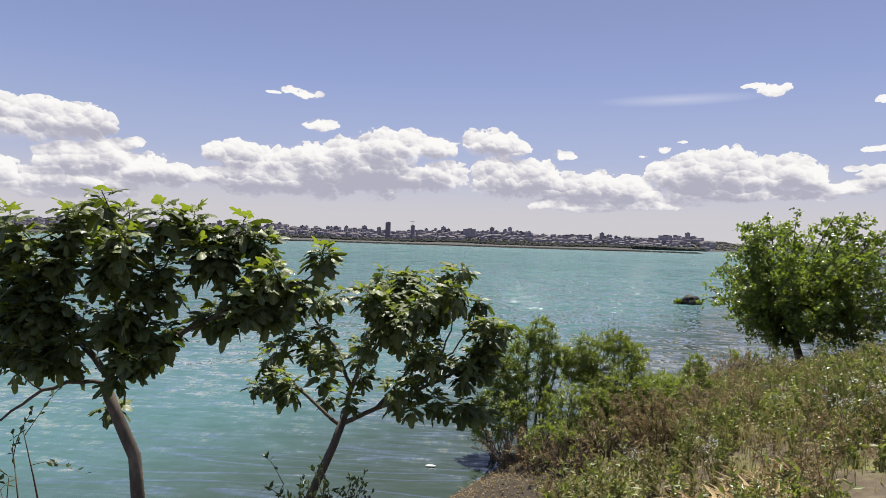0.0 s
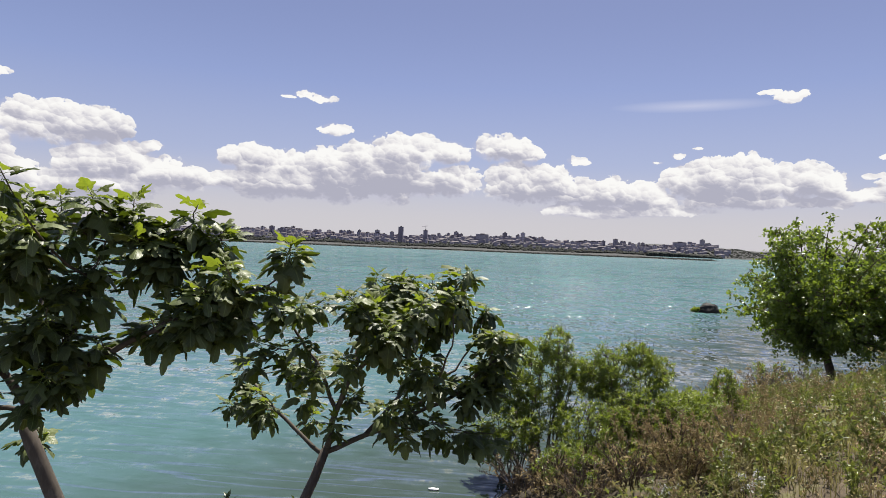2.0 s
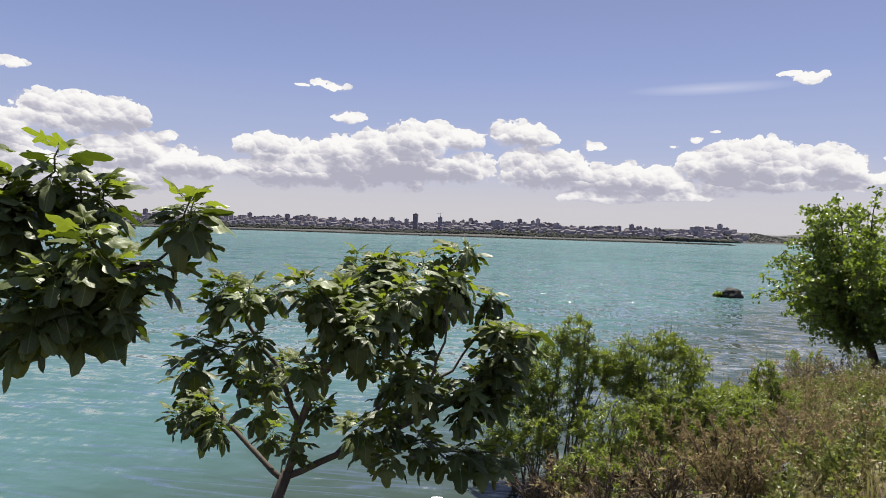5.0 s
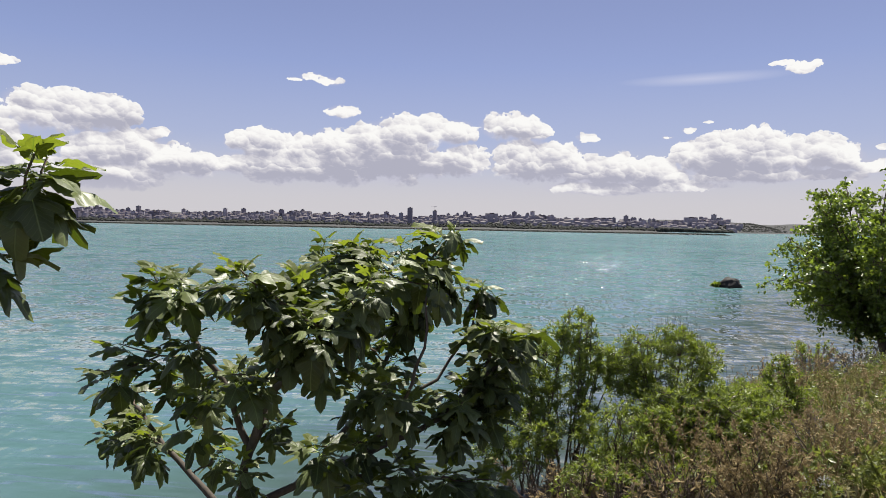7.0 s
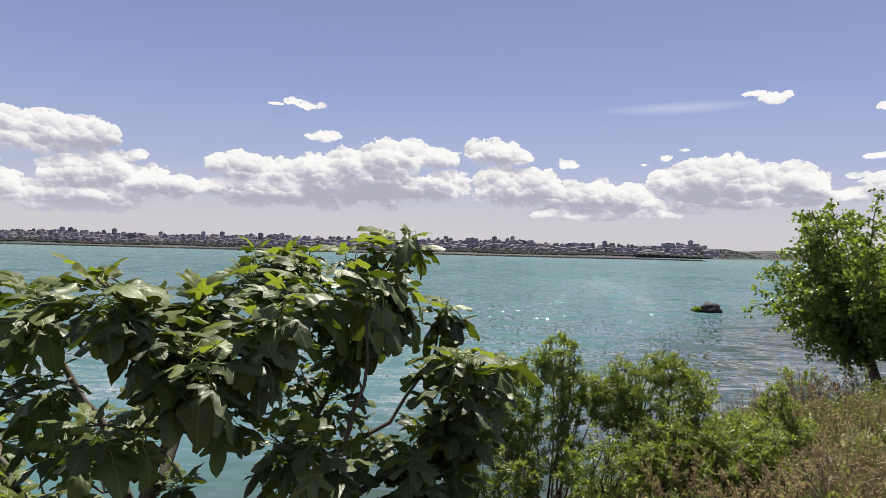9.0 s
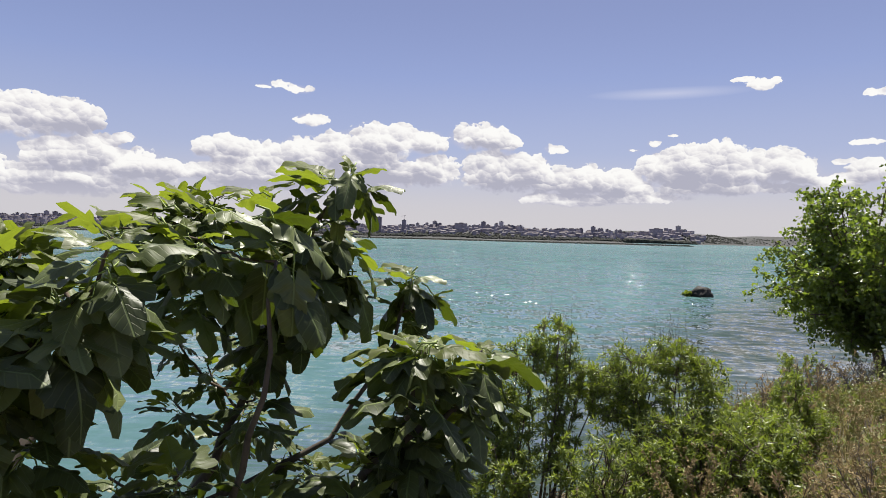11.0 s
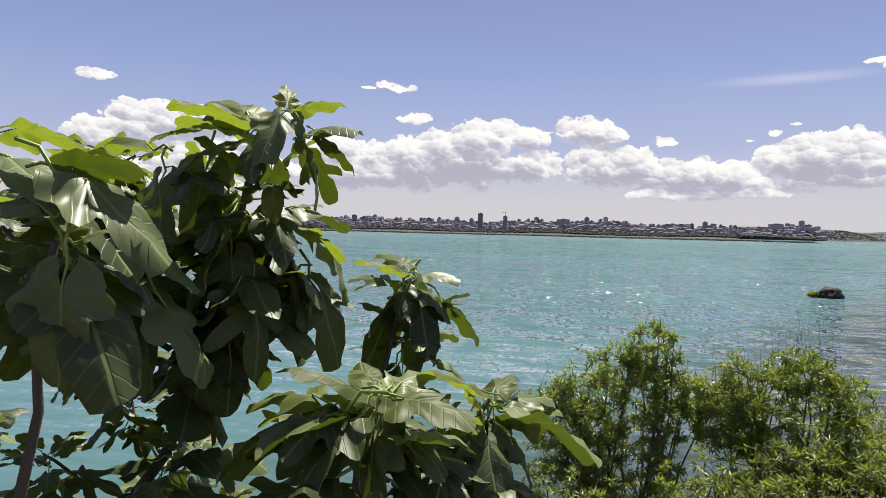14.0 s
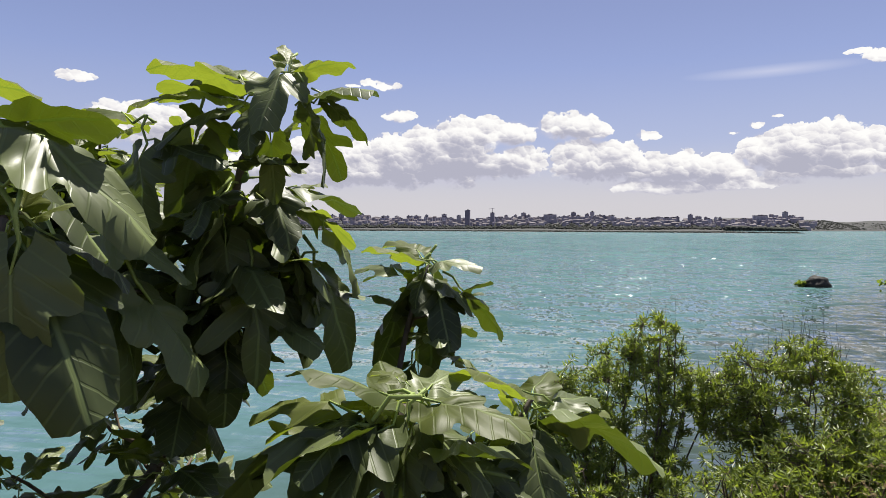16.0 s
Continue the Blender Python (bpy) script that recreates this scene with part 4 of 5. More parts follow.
# large leaves on the shoots near the path: place, azimuth, pitch, roll, size, shape (18 up: young or sunlit tone)
TOP_SHOOT = [
    ((0.027, 7.283, 3.396), -110, 8, 10, 0.84, 21), ((0.027, 7.273, 3.372), -58, 26, -10, 1.06, 19), ((0.062, 7.304, 3.462), -174, -48, -8, 0.70, 7), ((0.011, 7.273, 3.396), 169, -59, 10, 0.57, 9),
    ((0.024, 7.277, 3.417), 62, 11, -12, 0.61, 21), ((0.049, 7.289, 3.413), -25, 54, 20, 0.38, 19), ((0.063, 7.293, 3.371), 113, 6, 14, 0.65, 7), ((0.104, 7.265, 3.393), 73, -44, -20, 0.54, 9),
    ((0.08, 7.262, 3.419), 46, -72, 12, 0.72, 10), ((0.002, 7.284, 3.386), -71, 6, 8, 0.95, 18), ((0.019, 7.277, 3.373), -18, -67, 10, 0.64, 8), ((0.067, 7.304, 3.386), 30, -55, -14, 0.62, 6)]
UPPER_SHOOT = [
    ((-0.102, 7.281, 3.402), -117, -20, -8, 0.54, 21), ((0.017, 7.273, 3.388), -112, -27, -14, 0.75, 6), ((-0.204, 7.287, 3.349), -73, 9, 6, 0.87, 19), ((-0.192, 7.248, 3.311), 103, -15, 20, 0.66, 8),
    ((-0.173, 7.225, 3.35), 178, -82, 10, 0.73, 7), ((-0.106, 7.287, 3.389), -55, -62, 12, 0.96, 6), ((-0.09, 7.351, 3.254), -116, -70, 10, 1.31, 7), ((-0.13, 7.355, 3.204), -83, -30, -8, 1.02, 6),
    ((-0.041, 7.349, 3.225), 60, -58, 16, 0.77, 7), ((-0.067, 7.368, 3.138), 133, -77, -6, 1.01, 10), ((-0.008, 7.387, 3.202), 16, -76, 12, 1.08, 8), ((-0.113, 7.347, 3.308), -41, -70, 20, 1.03, 11)]
SIDE_SHOOT = [
    ((-0.047, 7.407, 3.235), 67, -32, -18, 0.76, 18), ((0.005, 7.455, 3.147), 75, -68, 38, 1.07, 7), ((0.027, 7.447, 3.205), 53, -56, 24, 0.76, 7), ((-0.036, 7.434, 3.222), 37, 21, 8, 0.41, 19),
    ((-0.01, 7.412, 3.194), -32, 47, 0, 0.29, 21), ((-0.051, 7.393, 3.28), 128, -54, 14, 0.80, 9), ((0.047, 7.427, 3.115), -73, -23, 10, 0.95, 6), ((-0.068, 7.445, 3.085), 107, -57, 30, 0.60, 8)]
BACK_SHOOT = [
    ((0.245, 7.676, 3.077), -117, 11, 8, 0.77, 21), ((0.23, 7.678, 3.075), -53, 21, -6, 0.72, 19), ((0.181, 7.685, 3.077), 100, 4, 16, 0.59, 7), ((0.213, 7.684, 3.076), 149, -49, 6, 0.81, 7),
    ((0.197, 7.693, 3.068), 118, -33, -12, 0.65, 6), ((0.242, 7.689, 3.064), 67, -49, -18, 0.89, 9), ((0.216, 7.675, 3.105), -80, -62, 10, 1.23, 7), ((0.195, 7.687, 3.054), -70, 3, -12, 0.73, 6),
    ((0.204, 7.687, 3.083), -3, -76, 14, 0.99, 8), ((0.214, 7.653, 3.082), -172, -52, 0, 0.47, 9), ((0.223, 7.707, 3.123), -55, -64, -10, 1.04, 6), ((0.196, 7.707, 3.093), 49, -67, 10, 0.98, 7)]
LOW_SHOOT = [
    ((0.35, 7.113, 2.908), -110, 17, 6, 0.86, 21), ((0.301, 7.069, 2.924), -77, -8, -8, 0.89, 18), ((0.281, 7.116, 2.933), 112, -6, 6, 0.90, 21), ((0.309, 7.132, 2.939), -59, 11, 0, 0.30, 19),
    ((0.304, 7.108, 2.917), 21, 6, 14, 0.66, 6), ((0.348, 7.035, 2.952), -85, -25, 10, 1.23, 7), ((0.285, 7.074, 2.932), -152, -26, -16, 0.58, 6), ((0.326, 7.087, 2.942), -146, -36, 8, 0.76, 7),
    ((0.346, 7.071, 2.953), -117, -57, -10, 0.82, 6), ((0.323, 7.113, 2.921), -171, -68, 14, 0.68, 7), ((0.33, 7.095, 2.945), 60, -74, -14, 0.76, 6), ((0.297, 7.125, 2.923), 102, -41, 20, 0.64, 8)]
OUTER_SHOOT = [
    ((0.504, 7.296, 2.88), -118, 20, 8, 0.76, 21), ((0.428, 7.295, 2.889), 84, -19, -26, 1.00, 7), ((0.451, 7.287, 2.879), 156, -43, 6, 0.76, 7), ((0.447, 7.271, 2.885), -162, -65, 12, 0.57, 9),
    ((0.457, 7.305, 2.88), 105, -54, -16, 0.67, 6), ((0.453, 7.313, 2.864), 17, 18, 0, 0.56, 19), ((0.493, 7.284, 2.88), -57, -42, 10, 0.76, 6), ((0.466, 7.324, 2.882), -15, -68, -10, 0.79, 8),
    ((0.459, 7.313, 2.861), 41, 2, 10, 0.68, 7)]
NEAR_SHOOT = [
    ((-0.067, 6.787, 3.3), 70, -36, 24, 0.90, 7), ((-0.088, 6.822, 3.268), 75, -1, -30, 0.65, 9), ((-0.142, 6.784, 3.313), 52, -1, -20, 0.50, 19), ((-0.036, 6.811, 3.201), 110, -52, 14, 0.98, 7),
    ((-0.034, 6.815, 3.175), 77, -33, -14, 0.60, 9), ((0.01, 6.785, 3.174), -146, -70, 10, 0.34, 8), ((0.03, 6.77, 3.195), 162, -80, -8, 0.72, 7), ((-0.046, 6.829, 3.152), -5, 50, 0, 0.35, 21),
    ((-0.005, 6.809, 3.154), -63, 24, 0, 0.50, 19), ((-0.048, 6.832, 3.158), 49, 24, 10, 0.28, 21), ((0.021, 6.792, 3.201), -77, 6, -15, 0.70, 6), ((-0.062, 6.864, 3.187), -27, -64, 10, 0.78, 6)]
CROWN_SHOOT = [
    ((-0.2, 6.891, 3.282), -113, 25, 8, 0.65, 21), ((-0.271, 6.893, 3.237), -109, 12, -6, 0.82, 18), ((-0.359, 6.887, 3.199), -134, 5, 10, 0.74, 7), ((-0.305, 6.904, 3.283), -66, 18, 0, 0.80, 19),
    ((-0.25, 6.893, 3.295), 108, -12, 6, 0.86, 7), ((-0.336, 6.868, 3.268), 115, -61, 8, 0.77, 7), ((-0.229, 6.889, 3.3), 76, -35, -16, 1.05, 7), ((-0.29, 6.891, 3.197), 113, -52, -14, 0.96, 9)]
HANGING_SHOOT = [
    ((-0.262, 7.108, 3.173), 111, -65, 8, 1.00, 7), ((-0.208, 7.12, 3.182), 90, -68, -12, 1.12, 7), ((-0.173, 7.132, 3.131), 72, -60, 14, 1.11, 9), ((-0.269, 7.107, 3.186), 72, -26, 10, 0.93, 6),
    ((-0.305, 7.134, 3.109), 61, 19, 0, 0.67, 19)]
LOW_CROWN_SHOOT = [
    ((-0.652, 6.615, 3.039), 80, 19, -6, 0.71, 21), ((-0.642, 6.627, 3.026), 179, -43, 6, 0.70, 7), ((-0.714, 6.616, 3.004), 109, 9, 10, 0.96, 6), ((-0.626, 6.628, 3.051), -103, -8, -8, 0.68, 6),
    ((-0.657, 6.632, 3.025), 62, -60, 12, 0.65, 7), ((-0.639, 6.62, 3.027), -90, -49, -8, 1.12, 7), ((-0.644, 6.649, 3.027), 66, -52, -14, 0.82, 6), ((-0.666, 6.635, 3.019), 55, -77, 10, 0.80, 18),
    ((-0.727, 6.596, 2.925), 170, -63, 6, 0.75, 9), ((-0.394, 6.739, 3.099), -119, -30, 8, 0.86, 7), ((-0.512, 6.732, 3.104), 77, -21, -10, 0.74, 6), ((-0.563, 6.74, 3.095), 90, -35, 14, 0.76, 8)]
UPRIGHT_SHOOT = [
    ((-0.662, 6.752, 3.138), -56, 63, 0, 0.60, 19), ((-0.686, 6.767, 3.162), 33, 47, 8, 0.49, 21), ((-0.706, 6.778, 3.136), 51, 40, -8, 0.85, 18), ((-0.698, 6.773, 3.16), 112, -5, 8, 0.68, 7),
    ((-0.672, 6.787, 3.116), 71, 20, 10, 0.83, 6), ((-0.661, 6.771, 3.134), -105, -4, -6, 0.86, 21), ((-0.646, 6.76, 3.176), -90, -55, 10, 0.61, 6), ((-0.681, 6.772, 3.182), 59, -65, -10, 0.70, 7)]
SIDE_CROWN_SHOOT = [
    ((-0.774, 6.328, 3.253), 100, -17, 6, 1.00, 21), ((-0.729, 6.315, 3.231), 79, -45, -10, 0.76, 7), ((-0.738, 6.32, 3.213), 90, -59, 10, 0.89, 7), ((-0.646, 6.332, 3.112), -72, -52, 8, 0.80, 6),
    ((-0.735, 6.367, 3.232), 11, -69, -12, 0.72, 6)]
FIG_TWO_INNER = [
    (0.30, 7.16, 2.86, 0.9), (0.38, 7.22, 2.84, 0.85), (0.48, 7.34, 2.82, 0.8), (0.21, 7.13, 2.84, 0.85), (-0.03, 7.36, 3.30, 0.8), (-0.15, 7.42, 3.20, 0.85), (-0.20, 7.44, 3.08, 0.85), (0.22, 7.74, 2.98, 0.8), (-0.06, 7.46, 3.06, 0.8)]
FIG_TWO_SIDE = [
    (0.17, 7.10, 2.61), (0.32, 7.15, 2.48), (0.22, 7.20, 2.70), (0.15, 7.00, 2.39), (0.10, 6.95, 2.20), (0.33, 7.10, 2.09), (0.38, 7.30, 2.60)]
FIG_TWO_LOW = [
    (-0.97, 6.78, 2.22), (-0.54, 6.63, 2.39), (-0.30, 6.85, 2.14), (-0.09, 6.89, 2.54), (0.12, 7.11, 2.39), (0.23, 7.12, 2.09), (0.32, 7.14, 2.66), (-1.61, 7.00, 2.27),
    (-1.20, 6.66, 2.87), (-1.69, 6.70, 2.68), (-0.19, 6.68, 2.70), (-0.85, 7.00, 2.38), (-0.45, 7.05, 2.45), (-0.95, 6.92, 2.62), (-0.20, 7.00, 2.22), (-1.30, 6.90, 2.42),
    (-1.13, 6.67, 2.62), (-0.61, 6.43, 2.94), (-1.45, 6.95, 2.62)]
spreading_fig = fig_tree("fig tree with spreading grey limbs and dense lobed leaves", [(-1.55, 6.95, 0.45), (-1.40, 6.89, 1.05), (-1.30, 6.89, 1.30), (-1.14, 6.90, 1.68), (-1.05, 6.91, 1.94)], (0.05, 0.036),
         [(0.028, 0.012, [(-1.05, 6.91, 1.92), (-0.98, 6.92, 2.25), (-0.82, 6.85, 2.60), (-0.70, 6.75, 2.95)]),
          (0.024, 0.010, [(-1.06, 6.91, 1.90), (-0.75, 6.98, 2.04), (-0.40, 7.05, 2.20), (0.02, 7.10, 2.42), (0.24, 7.13, 2.64), (0.31, 7.10, 2.92)]),
          (0.012, 0.004, [(0.24, 7.13, 2.64), (0.42, 7.26, 2.74), (0.47, 7.30, 2.89)]),
          (0.013, 0.004, [(-0.40, 7.05, 2.20), (-0.15, 6.86, 2.55), (-0.03, 6.76, 2.86), (-0.02, 6.80, 3.17)]),
          (0.013, 0.004, [(-0.42, 7.30, 2.36), (-0.05, 7.52, 2.52), (0.15, 7.65, 2.84), (0.21, 7.68, 3.08)]),
          (0.020, 0.010, [(-1.08, 6.91, 1.88), (-1.35, 7.0, 2.05), (-1.65, 7.12, 2.25), (-1.80, 7.2, 2.36)]),
          ] + [
          (0.019, 0.005, [(-0.75, 6.98, 2.04), (-0.46, 7.34, 2.38), (-0.37, 7.50, 2.62), (-0.27, 7.52, 2.93), (-0.10, 7.38, 3.22), (0.03, 7.29, 3.41)]),
          (0.020, 0.010, [(-0.98, 6.92, 2.25), (-1.12, 6.95, 2.55), (-1.30, 6.95, 2.80), (-1.48, 6.97, 3.02)]),
          (0.024, 0.012, [(-0.98, 6.92, 2.25), (-0.92, 7.30, 2.65), (-0.88, 7.65, 3.05)]),
          (0.020, 0.010, [(-0.82, 6.85, 2.60), (-0.62, 6.60, 2.80), (-0.42, 6.52, 3.0)])],
         around(FIG_TWO, 42, 22, 0.10, lambda p: p[0] < -0.9 or p[1] < 6.72) + FIG_TWO_LOW + FIG_TWO_SIDE + FIG_TWO_BACK + FIG_TWO_INNER, 32, size=0.64,
         extra=TOP_SHOOT + UPPER_SHOOT + SIDE_SHOOT + BACK_SHOOT + LOW_SHOOT + OUTER_SHOOT + NEAR_SHOOT + CROWN_SHOOT + HANGING_SHOOT + LOW_CROWN_SHOOT + UPRIGHT_SHOOT + SIDE_CROWN_SHOOT)



def fig_fruit(tree, at, size):
    """A small unripe fig that hangs by its neck from a shoot."""
    bm = bmesh.new()
    bmesh.ops.create_uvsphere(bm, u_segments=12, v_segments=8, radius=size)
    for v in bm.verts:
        up = v.co.z / size
        k = 1.0 - 0.45 * max(0.0, up) ** 1.5
        v.co = Vector((v.co.x * k, v.co.y * k, v.co.z * 1.1 + max(0.0, up) ** 3 * size * 0.5))
    ob = part("fig", bm, FIG_FRUIT, tree, "unripe green fig", smooth=True)
    ob.location = Vector(at) - tree.location


for place_of, size_of in (((-0.069, 7.330, 3.317), 0.014), ((-0.079, 7.370, 3.259), 0.013), ((-0.333, 7.250, 3.151), 0.013)):
    fig_fruit(spreading_fig, place_of, size_of)

# ---- shrubs and the tree on the bank ----


def blade(verts, faces, at, way, side, length, width, fold=0.25):
    """A narrow leaf: two triangles with a crease."""
    b = len(verts)
    up = way.cross(side)
    verts += [at, at + way * length * 0.5 + side * width - up * width * fold, at + way * length, at + way * length * 0.5 - side * width - up * width * fold]
    faces += [(b, b + 1, b + 2), (b, b + 2, b + 3)]


def random_way(rng, up=0.0):
    v = Vector((rng.gauss(0, 1), rng.gauss(0, 1), rng.gauss(0, 1) + up))
    return v.normalized()


def shrub(name, label, at, tall, wide, stems, seed, leaf, wood, leaf_len=0.085, leaf_wid=0.011, per=26, twigs=9, category="shrub", lean=(0, 0), bare=0.0, group="", shoots=0, low=0.28):
    """A many-stemmed shrub with small leaves along its twigs."""
    rng = random.Random(seed)
    base = Vector((at[0], at[1], z_at(at[0], at[1]) - 0.05 if len(at) == 2 else at[2]))
    if len(at) == 2 and base.z < -0.3:
        base.z = -0.3
    ob = thing(name, base, label, category, group)
    lv, lf, sv, sf = [], [], [], []
    for i in range(stems):
        a = 2 * math.pi * (i + rng.random()) / stems
        out = wide * rng.uniform(0.25, 1.0)
        top = Vector((math.cos(a) * out + lean[0], math.sin(a) * out + lean[1], tall * rng.uniform(0.72, 1.0) * (1.0 - 0.35 * (out / wide) ** 2)))
        foot = Vector((math.cos(a) * 0.12, math.sin(a) * 0.12, 0))
        pts = bend(foot, top, (math.cos(a) * 0.25, math.sin(a) * 0.25, 0.9), 7, rng, 0.03)
        v, f = [], []
        tube(v, f, pts, taper(0.008 + 0.006 * tall, 0.003, len(pts)), 5)
        part_mesh("stem", mesh_of("stem", v, f), wood, ob, smooth=True)
        for k in range(twigs):
            u = rng.uniform(low, 1.0)
            j = min(int(u * 7), 6)
            p = pts[j].lerp(pts[j + 1], u * 7 - j)
            d = (random_way(rng, 0.9) + (pts[j + 1] - pts[j]).normalized() * 0.6 + Vector((math.cos(a), math.sin(a), 0)) * 0.4).normalized()
            ln = tall * rng.uniform(0.14, 0.30) * (1.25 - 0.5 * u)
            q = bend(p, p + d * ln, d + Vector((0, 0, 0.25)), 4, rng, 0.012)
            tube(sv, sf, q, taper(0.0035, 0.0015, 5), 3)
            if rng.random() < bare:
                continue
            for n in range(per):
                w_ = rng.uniform(0.15, 1.05) ** 0.7
                jj = min(int(w_ * 4), 3)
                at_ = q[jj].lerp(q[jj + 1], w_ * 4 - jj)
                way = (d * 0.5 + random_way(rng, 0.15)).normalized()
                side = way.cross(random_way(rng, 1.2)).normalized()
                blade(lv, lf, at_, way, side, leaf_len * rng.uniform(0.6, 1.2), leaf_wid * rng.uniform(0.8, 1.2))
        # bare shoots that stand above the leaves
        for k in range(shoots):
            p = pts[rng.choice((4, 5, 6))]
            d = Vector((rng.uniform(-0.3, 0.3), rng.uniform(-0.3, 0.3), 1)).normalized()
            tube(sv, sf, [p, p + d * tall * 0.16, p + d * tall * rng.uniform(0.24, 0.4) + Vector((rng.uniform(-0.04, 0.04), 0, 0))], [0.003, 0.002, 0.0012], 3)
    tagged(part_mesh("twig_growth", mesh_of("twig_growth", sv, sf), wood, ob), kind="stuff")
    if lv:
        tagged(part_mesh("foliage", mesh_of("foliage", lv, lf), leaf, ob), kind="stuff")
    return ob


def willow(label, at, crowns, stems, seed, shoots=0, sprays=1.0):
    """A willow shrub: leaning stems, and domed crowns (offset, radii) of leafy twig ends."""
    rng = random.Random(seed)
    base = Vector((at[0], at[1], max(-0.25, z_at(*at) - 0.05)))
    ob = thing("willow_shrub", base, label, "shrub")
    lv, lf, sv, sf, nodes = [], [], [], [], []
    for i in range(stems):
        c, r = crowns[i % len(crowns)]
        a = 2.4 * i + rng.uniform(-0.4, 0.4)
        out = rng.uniform(0.15, 0.85)
        top = Vector((c[0] + math.cos(a) * out * r[0], c[1] + math.sin(a) * out * r[1], c[2] - base.z + r[2] * 0.75 * math.sqrt(1 - out * out)))
        foot = Vector((math.cos(a) * 0.14 + rng.uniform(-0.06, 0.06), math.sin(a) * 0.14, 0))
        pts = bend(foot, top, (math.cos(a) * 0.2, math.sin(a) * 0.2, 0.9), 8, rng, 0.035)
        v, f = [], []
        tube(v, f, pts, taper(0.015, 0.004, len(pts)), 5)
        part_mesh("stem", mesh_of("stem", v, f), TWIG_BARK, ob, smooth=True)
        nodes += pts[3:]
    for c, r in crowns:
        n = int(900 * sprays * (r[0] * r[1] * r[2]) ** 0.62)
        for k in range(n):
            h = rng.uniform(-0.8, 1.0)
            a = rng.uniform(0, 2 * math.pi)
            q = math.sqrt(max(0.0, 1 - h * h)) if h > 0 else 1.0 + 0.35 * h
            s = rng.uniform(0.35, 1.0) ** 0.5 * (1.0 + 0.13 * math.sin(3 * a + seed) + 0.09 * math.sin(7 * a - seed)) * rng.uniform(0.9, 1.08)
            tip = Vector((c[0] + math.cos(a) * q * s * r[0], c[1] + math.sin(a) * q * s * r[1], c[2] - base.z + h * s * r[2]))
            near = min(nodes, key=lambda p: (p - tip).length + max(0.0, p.z - tip.z) * 0.8)
            d = (Vector((math.cos(a), math.sin(a), 0)) * 0.5 + random_way(rng, 0.5) * 0.5 + (tip - near).normalized() * 0.4).normalized()
            start = near if (near - tip).length < 0.45 else tip + (near - tip).normalized() * 0.45
            way = bend(start, tip, d + Vector((0, 0, 0.2)), 4, rng, 0.012)
            tube(sv, sf, way, taper(0.004, 0.0016, 5), 3)
            d = (way[4] - way[2]).normalized() + Vector((0, 0, 0.2))
            for m in range(rng.randrange(18, 27)):
                u = rng.uniform(2.0, 4.0)
                j = min(int(u), 3)
                p = way[j].lerp(way[j + 1], u - j)
                leaf = (d * 0.45 + random_way(rng, -0.05)).normalized()
                side = leaf.cross(random_way(rng, 1.6)).normalized()
                blade(lv, lf, p, leaf, side, rng.uniform(0.045, 0.085), rng.uniform(0.0060, 0.0090))
        for k in range(shoots):
            a, u = rng.uniform(0, 2 * math.pi), math.sqrt(rng.random())
            p = Vector((c[0] + math.cos(a) * u * r[0] * 0.8, c[1] + math.sin(a) * u * r[1] * 0.8, c[2] - base.z + r[2] * (0.8 - 0.5 * u * u)))
            d = Vector((rng.uniform(-0.25, 0.25), rng.uniform(-0.2, 0.2), 1)) * rng.uniform(0.2, 0.42)
            tube(sv, sf, [p, p + d * 0.5 + Vector((rng.uniform(-0.01, 0.01), 0, 0)), p + d + Vector((rng.uniform(-0.03, 0.03), 0, 0))], [0.0022, 0.0014, 0.0009], 3)
    tagged(part_mesh("twig_growth", mesh_of("twig_growth", sv, sf), TWIG_BARK, ob), kind="stuff")
    tagged(part_mesh("foliage", mesh_of("foliage", lv, lf), WILLOW_LEAF, ob), kind="stuff")
    return ob


willow("young green willow shrub standing at the water's edge", (1.15, 12.3),
       [((0.13, 0.0, 2.02), (0.28, 0.28, 0.40)), ((-0.1, 0.0, 1.62), (0.60, 0.5, 0.52)), ((-0.66, 0.0, 1.32), (0.46, 0.4, 0.50)), ((0.40, 0.05, 1.60), (0.32, 0.3, 0.36)), ((-0.1, -0.1, 0.95), (0.6, 0.4, 0.42))], 22, 41, 9, 1.1)
willow("domed green willow shrub standing over the shallows", (2.45, 12.4),
       [((0.02, 0.0, 1.60), (0.86, 0.6, 0.56)), ((0.15, 0.0, 1.95), (0.36, 0.3, 0.26)), ((-0.42, 0.0, 1.5), (0.4, 0.4, 0.4)), ((0.0, -0.15, 0.9), (0.62, 0.4, 0.42))], 20, 42, 22, 1.1)
willow("low bushy willow shrub on the bank", (2.75, 11.55), [((0.0, 0.0, 1.05), (0.95, 0.6, 0.58)), ((0.45, 0.1, 1.15), (0.45, 0.45, 0.5))], 14, 44, 2, 1.1)
willow("low bushy willow shrub on the bank", (1.75, 11.2), [((0.0, 0.0, 0.98), (0.62, 0.5, 0.52))], 12, 45, 1, 0.8)
willow("low green willow shrub overhanging the shallows", (0.62, 11.8), [((0.0, 0.0, 0.80), (0.60, 0.5, 0.42)), ((-0.30, 0.1, 0.48), (0.42, 0.35, 0.28))], 14, 43, 1, 0.9)
willow("leafy green willow shrub among dry weeds", (3.55, 12.6), [((0.0, 0.0, 1.05), (0.72, 0.55, 0.42))], 11, 46, 1)
willow("slim green willow shrub among dry weeds", (4.3, 13.3), [((0.0, 0.0, 1.35), (0.25, 0.25, 0.42)), ((0.1, 0.0, 0.95), (0.5, 0.4, 0.35))], 9, 47, 2)
